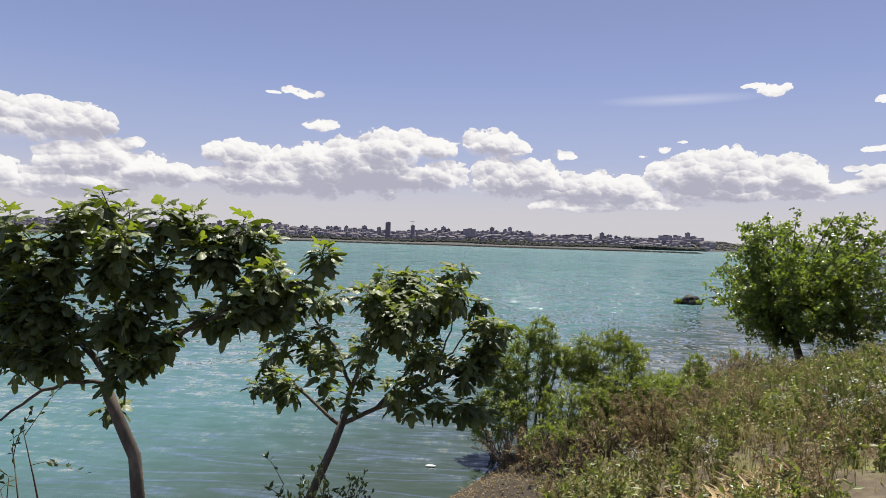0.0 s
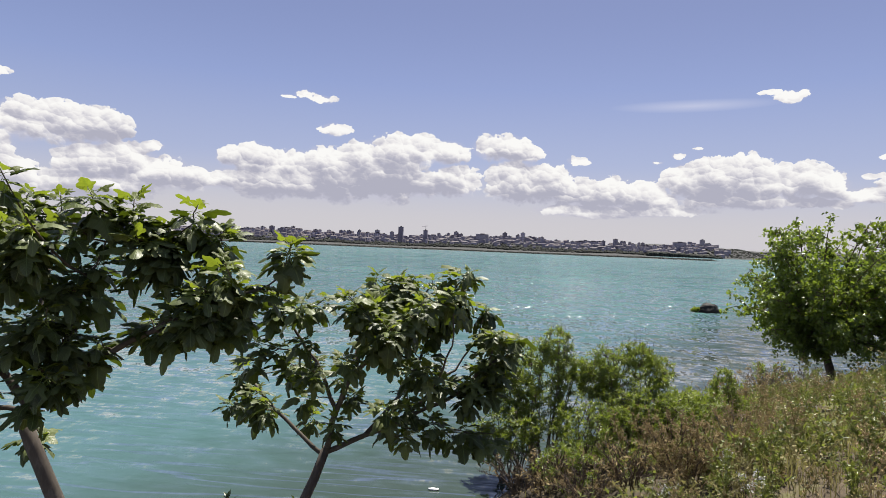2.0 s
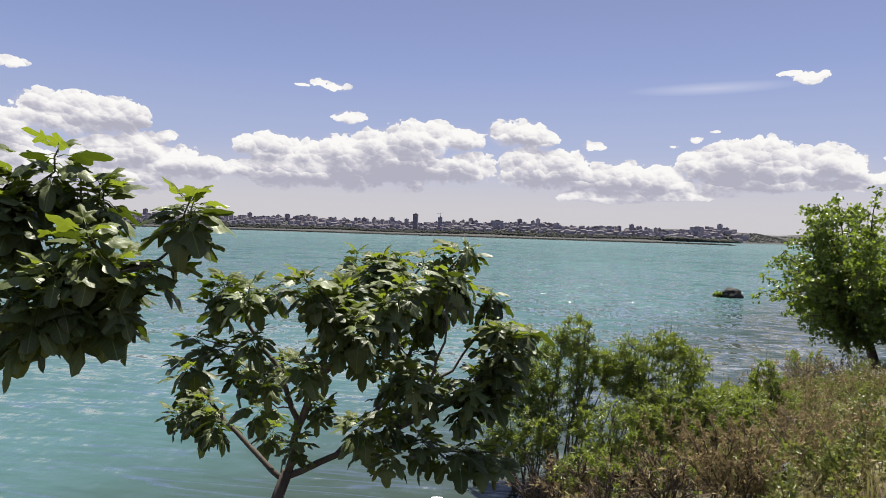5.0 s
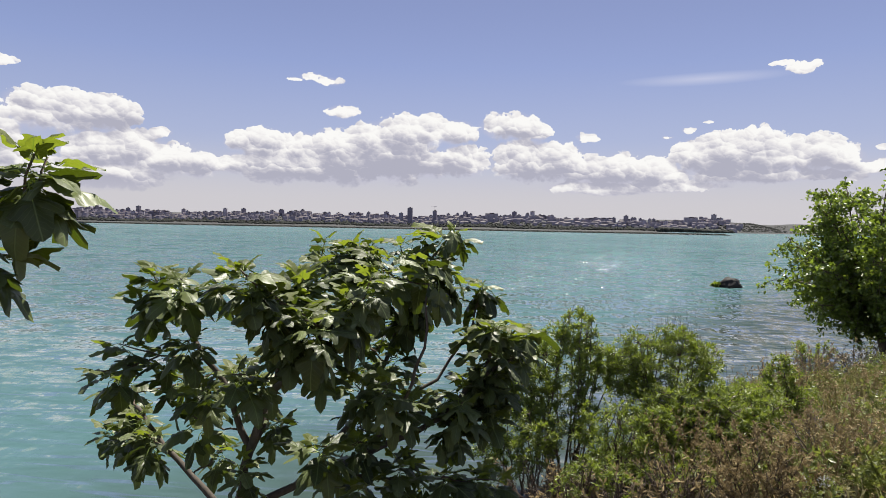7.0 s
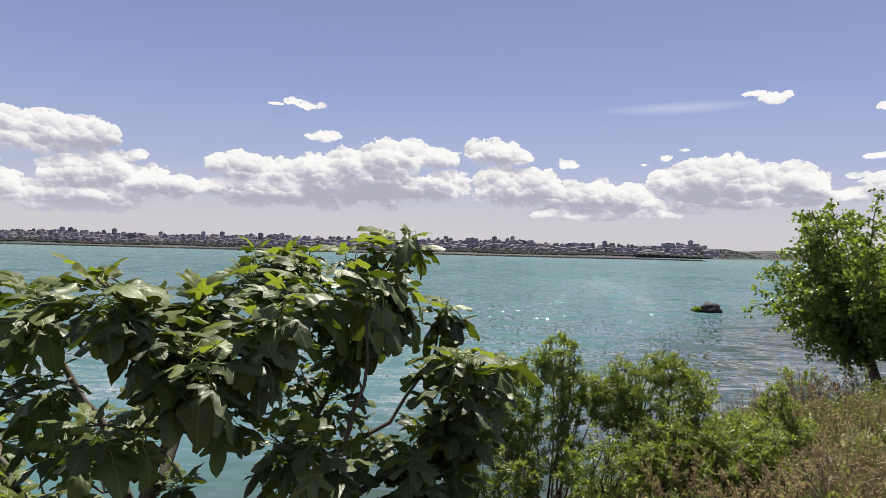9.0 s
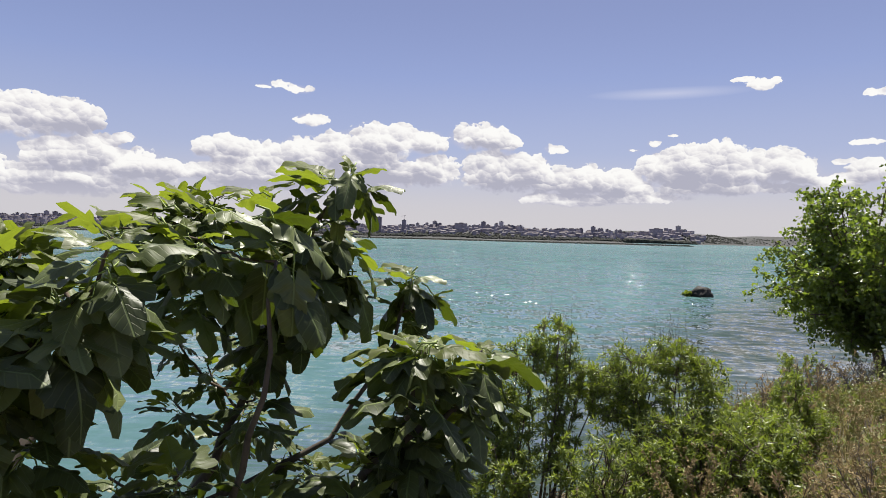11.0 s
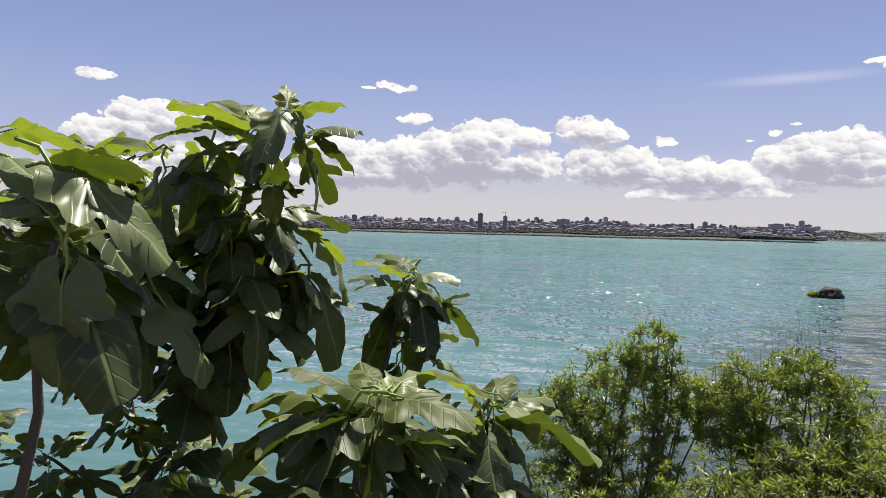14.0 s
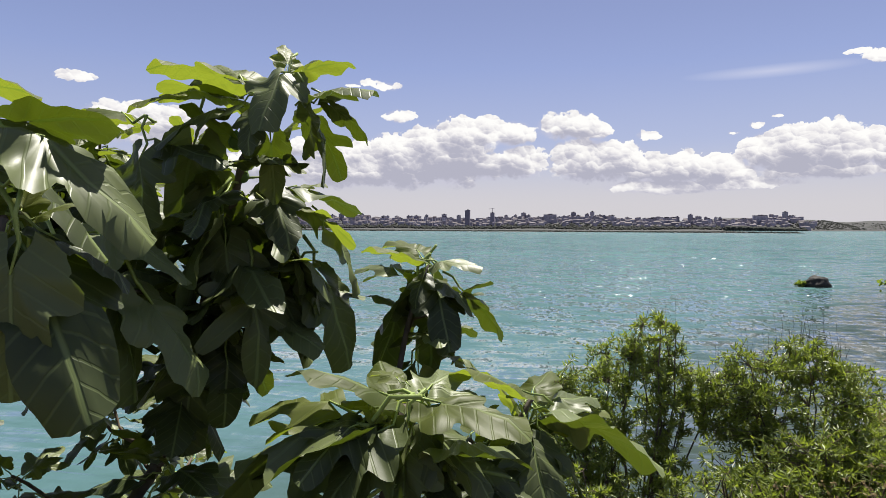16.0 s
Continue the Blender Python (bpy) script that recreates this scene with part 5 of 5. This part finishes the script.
willow("low bushy willow shrub on the bank", (2.35, 10.5), [((0.0, 0.0, 0.75), (0.6, 0.5, 0.38))], 11, 53, 0, 0.5)
willow("low bushy willow shrub on the bank", (1.35, 10.4), [((0.0, 0.0, 0.72), (0.5, 0.45, 0.36))], 11, 55, 0, 0.5)
shrub("willow_shrub", "small green willow shrub standing in shallow water", (8.4, 21.5), 1.0, 0.8, 10, 47, WILLOW_LEAF, TWIG_BARK, per=20, twigs=9)
shrub("bare_shrub", "leafless grey twiggy shrub by the water", (6.3, 16.6), 0.9, 0.7, 16, 48, DRY, GREY_TWIG, bare=0.8, per=8, twigs=14)
shrub("bare_shrub", "leafless grey twiggy shrub by the water", (4.9, 14.9), 0.8, 0.7, 16, 49, DRY, GREY_TWIG, bare=0.7, per=8, twigs=14)
shrub("bare_shrub", "leafless grey twiggy shrub near the tree", (7.6, 17.6), 0.9, 0.7, 14, 56, DRY, GREY_TWIG, bare=0.8, per=8, twigs=14)
shrub("dry_shrub", "withered reddish-brown shrub on the bank", (2.45, 9.1), 0.8, 0.5, 16, 50, DRY, TWIG_BARK, leaf_len=0.05, leaf_wid=0.006, per=26, twigs=14)
shrub("dry_shrub", "withered brown shrub among the weeds", (3.5, 10.1), 0.75, 0.55, 14, 51, DRY, GREY_TWIG, leaf_len=0.05, leaf_wid=0.006, per=16, twigs=12)
shrub("bare_shrub", "tangle of dead twigs under the willows", (1.5, 9.8), 0.6, 0.6, 18, 52, DRY, TWIG_BARK, bare=0.85, per=6, twigs=18)
shrub("bare_shrub", "tangle of dead twigs under the willows", (2.05, 9.85), 0.7, 0.6, 18, 57, DRY, TWIG_BARK, bare=0.85, per=6, twigs=18)
shrub("bare_shrub", "tangle of dead twigs at the water's edge", (0.75, 11.0), 0.7, 0.7, 20, 59, DRY, TWIG_BARK, bare=0.95, per=6, twigs=22)
shrub("bare_shrub", "tangle of dead twigs at the water's edge", (1.05, 10.6), 0.6, 0.6, 16, 58, DRY, TWIG_BARK, bare=0.9, per=6, twigs=18)


def bank_tree(at, seed):
    """A broad low tree with small round leaves."""
    rng = random.Random(seed)
    base = Vector((at[0], at[1], z_at(*at) - 0.1))
    ob = thing("broadleaf_tree", base, "low spreading tree with small bright green leaves on the bank", "tree")
    tr = [Vector((0, 0, 0)), Vector((-0.02, 0, 0.45)), Vector((-0.16, 0.02, 0.95)), Vector((-0.32, 0, 1.45))]
    v, f = [], []
    tube(v, f, tr, [0.14, 0.115, 0.10, 0.085], 9)
    part_mesh("trunk", mesh_of("trunk", v, f), TWIG_BARK, ob, smooth=True)
    lv, lf, sv, sf = [], [], [], []
    centre = Vector((0.25, 0.0, 2.85))
    size = Vector((3.05, 2.6, 2.15))
    for i in range(56):
        a = 2 * math.pi * (i * 0.618034 + rng.uniform(-0.04, 0.04))
        h = -0.88 + 1.76 * (i + 0.5) / 56
        r = math.sqrt(max(0.05, 1 - min(h, 0.98) ** 2)) * rng.uniform(0.72, 0.95)
        end = centre + Vector((math.cos(a) * r * size.x, math.sin(a) * r * size.y, h * size.z * 0.95))
        pts = bend(tr[3] - Vector((0, 0, rng.uniform(0, 0.4))), end, (0.2 * math.cos(a), 0.2 * math.sin(a), 0.7), 8, rng, 0.06)
        v, f = [], []
        tube(v, f, pts, taper(0.04, 0.010, len(pts)), 6)
        part_mesh("limb", mesh_of("limb", v, f), TWIG_BARK, ob, smooth=True)
        for k in range(20):
            u = rng.uniform(0.35, 1.0)
            j = min(int(u * 8), 7)
            p = pts[j].lerp(pts[j + 1], u * 8 - j)
            d = (random_way(rng, 0.0) + (p - centre).normalized() * 0.4).normalized()
            ln = rng.uniform(0.3, 0.7)
            q = bend(p, p + d * ln, d + Vector((0, 0, 0.2)), 4, rng, 0.04)
            tube(sv, sf, q, taper(0.012, 0.004, 5), 3)
            for n in range(38):
                w_ = rng.uniform(0.15, 1.05)
                jj = min(int(w_ * 4), 3)
                at_ = q[jj].lerp(q[jj + 1], w_ * 4 - jj) + random_way(rng) * rng.uniform(0.02, 0.14)
                way = (random_way(rng, -0.2)).normalized()
                side = way.cross(random_way(rng, 1.0)).normalized()
                blade(lv, lf, at_, way, side, rng.uniform(0.08, 0.13), rng.uniform(0.030, 0.046))
    tagged(part_mesh("twig_growth", mesh_of("twig_growth", sv, sf), TWIG_BARK, ob), kind="stuff")
    tagged(part_mesh("crown", mesh_of("crown", lv, lf), TREE_LEAF, ob), kind="stuff")
    return ob


bank_tree((9.2, 19.5), 61)

# ---- grass and weeds ----
rng = random.Random(71)
gv, gf = [], []
count = 0
while count < 50000:
    x, y = rng.uniform(0.2, 14.0), rng.uniform(-5.0, 21.0)
    s = float(inland(x, y))
    if s < 1.1 + 0.5 * math.sin(2.3 * x + y) or (s < 1.3 and y < 9):
        continue
    dist = math.hypot(x - 0.4, y - 3.0)
    if rng.random() > min(1.0, 9.0 / (dist + 1)) or x < 0.9 - 0.0 * y and y < 6.5:
        continue
    patch = math.sin(x * 1.7 + 0.6 * y) * math.cos(y * 1.3 - 0.4 * x)
    if math.hypot((x - 1.35) / 1.15, (y - 9.55) / 1.0) < 1 and rng.random() < 0.93:
        continue
    if 5.0 < s < 8.6 and y < 6.4 and rng.random() < 0.93 or math.hypot((x - 2.45) / 0.55, (y - 6.6) / 0.35) < 1:
        continue
    p = Vector((x, y, z_at(x, y) - 0.01))
    a = rng.uniform(0, 2 * math.pi)
    tall = rng.uniform(0.07, 0.22) * (1.0 + 0.5 * patch) * min(1.0, 0.5 + s * 0.3)
    lean = Vector((math.cos(a), math.sin(a), 0)) * tall * rng.uniform(0.1, 0.7)
    side = Vector((-math.sin(a), math.cos(a), 0)) * rng.uniform(0.002, 0.0045) * (1 + dist * 0.06)
    b = len(gv)
    m = p + lean * 0.35 + Vector((0, 0, tall * 0.6))
    gv += [p + side, p - side, m + side * 0.8, m - side * 0.8, p + lean + Vector((0, 0, tall))]
    gf += [(b, b + 1, b + 3, b + 2), (b + 2, b + 3, b + 4)]
    count += 1
grass = part_mesh("grass", mesh_of("grass", gv, gf), GRASS)
tagged(grass, "sparse half-dry yellow-green grass on the bank", "grass", kind="stuff")


def weed_meshes(seed, tall, kind):
    """Stalks, leaves and heads of one weed."""
    r = random.Random(seed)
    sv, sf, lv, lf, hv, hf = [], [], [], [], [], []
    for i in range(r.randint(4, 7)):
        a = r.uniform(0, 2 * math.pi)
        top = Vector((math.cos(a), math.sin(a), 0)) * tall * r.uniform(0.05, 0.38) + Vector((0, 0, tall * r.uniform(0.65, 1.0)))
        pts = bend((math.cos(a) * 0.02, math.sin(a) * 0.02, 0), top, (0, 0, 1), 5, r, 0.012)
        tube(sv, sf, pts, taper(0.004, 0.0018, 6), 4)
        for k in range(26 if kind == "green" else 12):
            u = r.uniform(0.08, 0.98)
            j = min(int(u * 5), 4)
            p = pts[j].lerp(pts[j + 1], u * 5 - j)
            way = random_way(r, 0.5)
            blade(lv, lf, p, way, way.cross(random_way(r, 1.0)).normalized(), r.uniform(0.03, 0.08) * (1.25 - u * 0.6), r.uniform(0.006, 0.013) * (1.2 if kind == "green" else 0.8))
        for k in range(5):
            u = r.uniform(0.55, 1.0)
            j = min(int(u * 5), 4)
            p = pts[j].lerp(pts[j + 1], u * 5 - j)
            d = random_way(r, 1.0)
            q = p + d * r.uniform(0.05, 0.14) * tall
            tube(sv, sf, [p, p.lerp(q, 0.5) + random_way(r) * 0.006, q], [0.002, 0.0016, 0.001], 3)
            for n in range(6):
                w_ = random_way(r)
                e = 0.010 if kind != "seed" else 0.013
                blade(hv, hf, q + random_way(r) * 0.012, w_, w_.cross(random_way(r)).normalized(), e * 1.6, e * 0.7)
    return mesh_of("stalks", sv, sf), mesh_of("leaves", lv, lf), mesh_of("heads", hv, hf)


def weed(kind, label, seed, tall, stalk, leaf, head):
    w_ = thing("weed", (0, 0, -50), label, "weed", "weeds on the bank")
    s, l, h = weed_meshes(seed, tall, kind)
    tagged(part_mesh("stalk_tuft", s, stalk, w_), kind="stuff")
    tagged(part_mesh("foliage", l, leaf, w_), kind="stuff")
    tagged(part_mesh("seed_growth" if kind != "flower" else "bloom", h, head, w_), kind="stuff")
    return w_


KIND_LIST = [
    ("green", "green leafy weed with thin stalks", 81, 0.55, WEED_LEAF, WEED_LEAF, WEED_LEAF), ("green", "bushy green weed on the bank", 82, 0.42, WEED_LEAF, WEED_LEAF, GRASS),
    ("seed", "dry brown weed with seed heads", 83, 0.75, DRY, DRY, DRY), ("seed", "half-dry weed with pale seed heads", 84, 0.62, GRASS, GRASS, STRAW),
    ("flower", "green weed with small white flowers", 85, 0.50, WEED_LEAF, WEED_LEAF, PETAL), ("seed", "brittle straw-coloured weed on the bank", 86, 0.5, STRAW, GRASS, STRAW),
    ("green", "tall green weed with narrow leaves", 87, 0.85, WEED_LEAF, WEED_LEAF, GRASS)]
PROTO = [weed(*k) for k in KIND_LIST]
rng = random.Random(91)
SPOTS = [(6, 4.15, 8.0, 1.25), (4, 4.3, 7.7, 1.5), (6, 4.5, 8.3, 1.2), (4, 3.9, 7.6, 1.3), (0, 2.6, 8.2, 1.1), (1, 2.9, 8.0, 1.2), (0, 3.3, 8.8, 1.2), (2, 3.1, 9.3, 1.1), (6, 5.2, 9.0, 1.2), (4, 5.0, 8.4, 1.2), (1, 2.3, 7.6, 1.0), (0, 3.4, 7.5, 1.0),
         (6, 4.35, 8.6, 1.3), (0, 4.7, 8.0, 1.4), (6, 4.9, 8.8, 1.3), (4, 5.4, 9.4, 1.3), (0, 4.0, 8.4, 1.3), (6, 5.6, 8.6, 1.35)]
first = {}
made = 0
while made < 290:
    spot = SPOTS[made] if made < len(SPOTS) else None
    x, y = (spot[1], spot[2]) if spot else (rng.uniform(0.9, 13.0), rng.uniform(3.0, 20.5))
    s = float(inland(x, y))
    dist = math.hypot(x, y - 2)
    if not spot and math.hypot((x - 1.4) / 1.2, (y - 9.55) / 1.1) < 1:
        continue
    if not spot and (s < 0.5 or (s > 5.0 and y < 6.4) or rng.random() > 8.0 / (dist + 1) or (x < 1.5 and y < 7.5)):
        continue
    k = spot[0] if spot else rng.choice((0, 0, 1, 1, 2, 3, 3, 4, 5, 5, 6)) if s > 2.2 else rng.choice((0, 2, 2, 3, 5, 2, 1, 6))
    m = pose(x, y, z_at(x, y) - 0.02, rng.uniform(-8, 8), rng.uniform(-8, 8), rng.uniform(0, 360))
    sc = spot[3] if spot else rng.uniform(0.7, 1.15)
    if k not in first:
        first[k] = True
        PROTO[k].matrix_basis = m @ Matrix.Diagonal((sc, sc, sc, 1))
    else:
        c = copy_thing(PROTO[k], m)
        c.scale = (sc, sc, sc)
    made += 1


# more weeds over the bank, joined, in patches of three kinds


def thicket(name, label, mat, seed, limit, phase, leaf, sprigs):
    tv, tf = [], []
    rng = random.Random(seed)
    while len(tv) < limit:
        x, y = rng.uniform(1.0, 14.0), rng.uniform(4.0, 21.0)
        s = float(inland(x, y))
        dist = math.hypot(x, y - 2)
        patch = math.sin(1.9 * x + 0.7 * y + phase) + math.cos(1.4 * y - 0.8 * x + 2 * phase)
        if s < (0.7 if y < 12.5 else 0.2) or (s > 5.0 and y < 6.4) or (s < 1.1 and y < 8.5) or rng.random() > 12.0 / (dist + 1) or patch < rng.uniform(-1.3, 1.0):
            continue
        if math.hypot((x - 2.45) / 0.55, (y - 6.6) / 0.35) < 1 or math.hypot((x - 1.35) / 1.15, (y - 9.55) / 1.0) < 1:
            continue
        foot = Vector((x, y, z_at(x, y) - 0.02))
        tall = rng.uniform(0.18, 0.50)
        for i in range(3):
            top = foot + Vector((rng.uniform(-0.5, 0.5) * tall, rng.uniform(-0.5, 0.5) * tall, tall * rng.uniform(0.6, 1.0)))
            pts = bend(foot, top, (0, 0, 1), 3, rng, 0.012)
            tube(tv, tf, pts, taper(0.003, 0.0014, 4), 3)
            for k in range(sprigs):
                u = rng.uniform(0.15, 1.0)
                j = min(int(u * 3), 2)
                way = random_way(rng, 0.3)
                blade(tv, tf, pts[j].lerp(pts[j + 1], u * 3 - j), way, way.cross(random_way(rng, 1.0)).normalized(), leaf * rng.uniform(0.5, 1.2), leaf * rng.uniform(0.12, 0.24))
    ob = part_mesh(name, mesh_of(name, tv, tf), mat)
    return tagged(ob, label, "weeds", kind="stuff")


thicket("green_thicket", "low leafy green weeds spread over the bank", WEED_LEAF, 92, 340000, 0.4, 0.085, 16)
thicket("dry_thicket", "brown withered weeds spread over the bank", DRY, 93, 120000, 2.6, 0.05, 10)
thicket("straw_thicket", "pale half-dry weeds spread over the bank", GRASS, 94, 170000, 4.4, 0.065, 12)


def litter(name, label, at, seed, n, wide, mat, leaf=0.32):
    """A heap of withered long leaves."""
    r = random.Random(seed)
    z = z_at(*at)
    h = thing(name, (at[0], at[1], z), label, "plant debris")
    v, f = [], []
    for i in range(n):
        p = Vector((r.gauss(0, wide * 0.5), r.gauss(0, wide * 0.35), 0))
        p.z = z_at(at[0] + p.x, at[1] + p.y) - z + r.uniform(0.01, 0.12)
        a = r.uniform(0, 2 * math.pi)
        way = Vector((math.cos(a), math.sin(a), r.uniform(-0.2, 0.5))).normalized()
        blade(v, f, p, way, way.cross(Vector((r.uniform(-0.5, 0.5), r.uniform(-0.5, 0.5), 1))).normalized(), leaf * r.uniform(0.5, 1.1), 0.017 * r.uniform(0.7, 1.5), 0.6)
    part_mesh("dry_leaves", mesh_of("dry_leaves", v, f), mat, h)
    return h


litter("dry_leaf_heap", "heap of withered straw-coloured leaves on the ground", (2.45, 6.65), 95, 220, 0.5, STRAW)
litter("dry_leaf_heap", "small heap of withered brown leaves on the ground", (3.0, 6.9), 96, 90, 0.35, DRY, 0.2)

# drift of twigs, straw and pale bits along the muddy edge
bv, bf = [], []
rng = random.Random(97)
while len(bv) < 22000:
    x, y = rng.uniform(-3.0, 4.5), rng.uniform(5.5, 14.0)
    s = float(inland(x, y))
    if s < 0.02 or s > 2.4 or rng.random() < s / 3.0:
        continue
    p = Vector((x, y, z_at(x, y) + rng.uniform(0.004, 0.03)))
    way = random_way(rng, 0.0)
    way.z *= 0.25
    way.normalize()
    ln = rng.choice((0.03, 0.04, 0.05, 0.14))
    blade(bv, bf, p, way, way.cross(Vector((rng.uniform(-0.5, 0.5), rng.uniform(-0.5, 0.5), 1))).normalized(), ln * rng.uniform(0.6, 1.2), 0.006 if ln > 0.1 else 0.012, 0.5)
drift = part_mesh("shore_drift", mesh_of("shore_drift", bv, bf), DRY)
tagged(drift, "straw, twigs and pale bits on the muddy shore", "plant debris", kind="stuff")

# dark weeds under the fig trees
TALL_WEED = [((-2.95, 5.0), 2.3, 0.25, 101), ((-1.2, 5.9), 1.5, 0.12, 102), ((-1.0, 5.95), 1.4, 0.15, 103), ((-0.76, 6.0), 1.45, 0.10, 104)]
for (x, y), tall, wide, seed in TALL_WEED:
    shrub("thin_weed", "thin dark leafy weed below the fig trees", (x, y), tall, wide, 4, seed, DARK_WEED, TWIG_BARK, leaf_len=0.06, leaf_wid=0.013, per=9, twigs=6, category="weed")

# ---- rock and bits on the water ----
bm = bmesh.new()
bmesh.ops.create_icosphere(bm, subdivisions=4, radius=1.0)
for v in bm.verts:
    n = noise.fractal(v.co * 1.3 + Vector((3, 1, 7)), 0.7, 2.2, 5)
    v.co *= 1.0 + 0.22 * n
    v.co = Vector((v.co.x * 0.64, v.co.y * 0.55, v.co.z * 0.5))
boulder = part("boulder", bm, ROCK, smooth=True)
boulder.location = (14.15, 45.2, 0.1)
tagged(boulder, "dark wet boulder rising from the lake", "rock")
shrub("water_weed", "small green tuft growing beside the boulder", (13.35, 45.2, -0.1), 0.4, 0.35, 10, 111, WILLOW_LEAF, TWIG_BARK, leaf_len=0.14, leaf_wid=0.03, per=16, twigs=6, category="plant")
bm = bmesh.new()
bmesh.ops.create_icosphere(bm, subdivisions=2, radius=0.06)
for v in bm.verts:
    v.co = Vector((v.co.x * 1.5, v.co.y * 0.6, v.co.z * 0.3)) * (1 + 0.25 * noise.noise(v.co * 30))
scrap = part("floating_scrap", bm, FOAM, smooth=True)
scrap.location = (-0.54, 11.2, 0.015)
tagged(scrap, "small white scrap floating on the water", "litter")
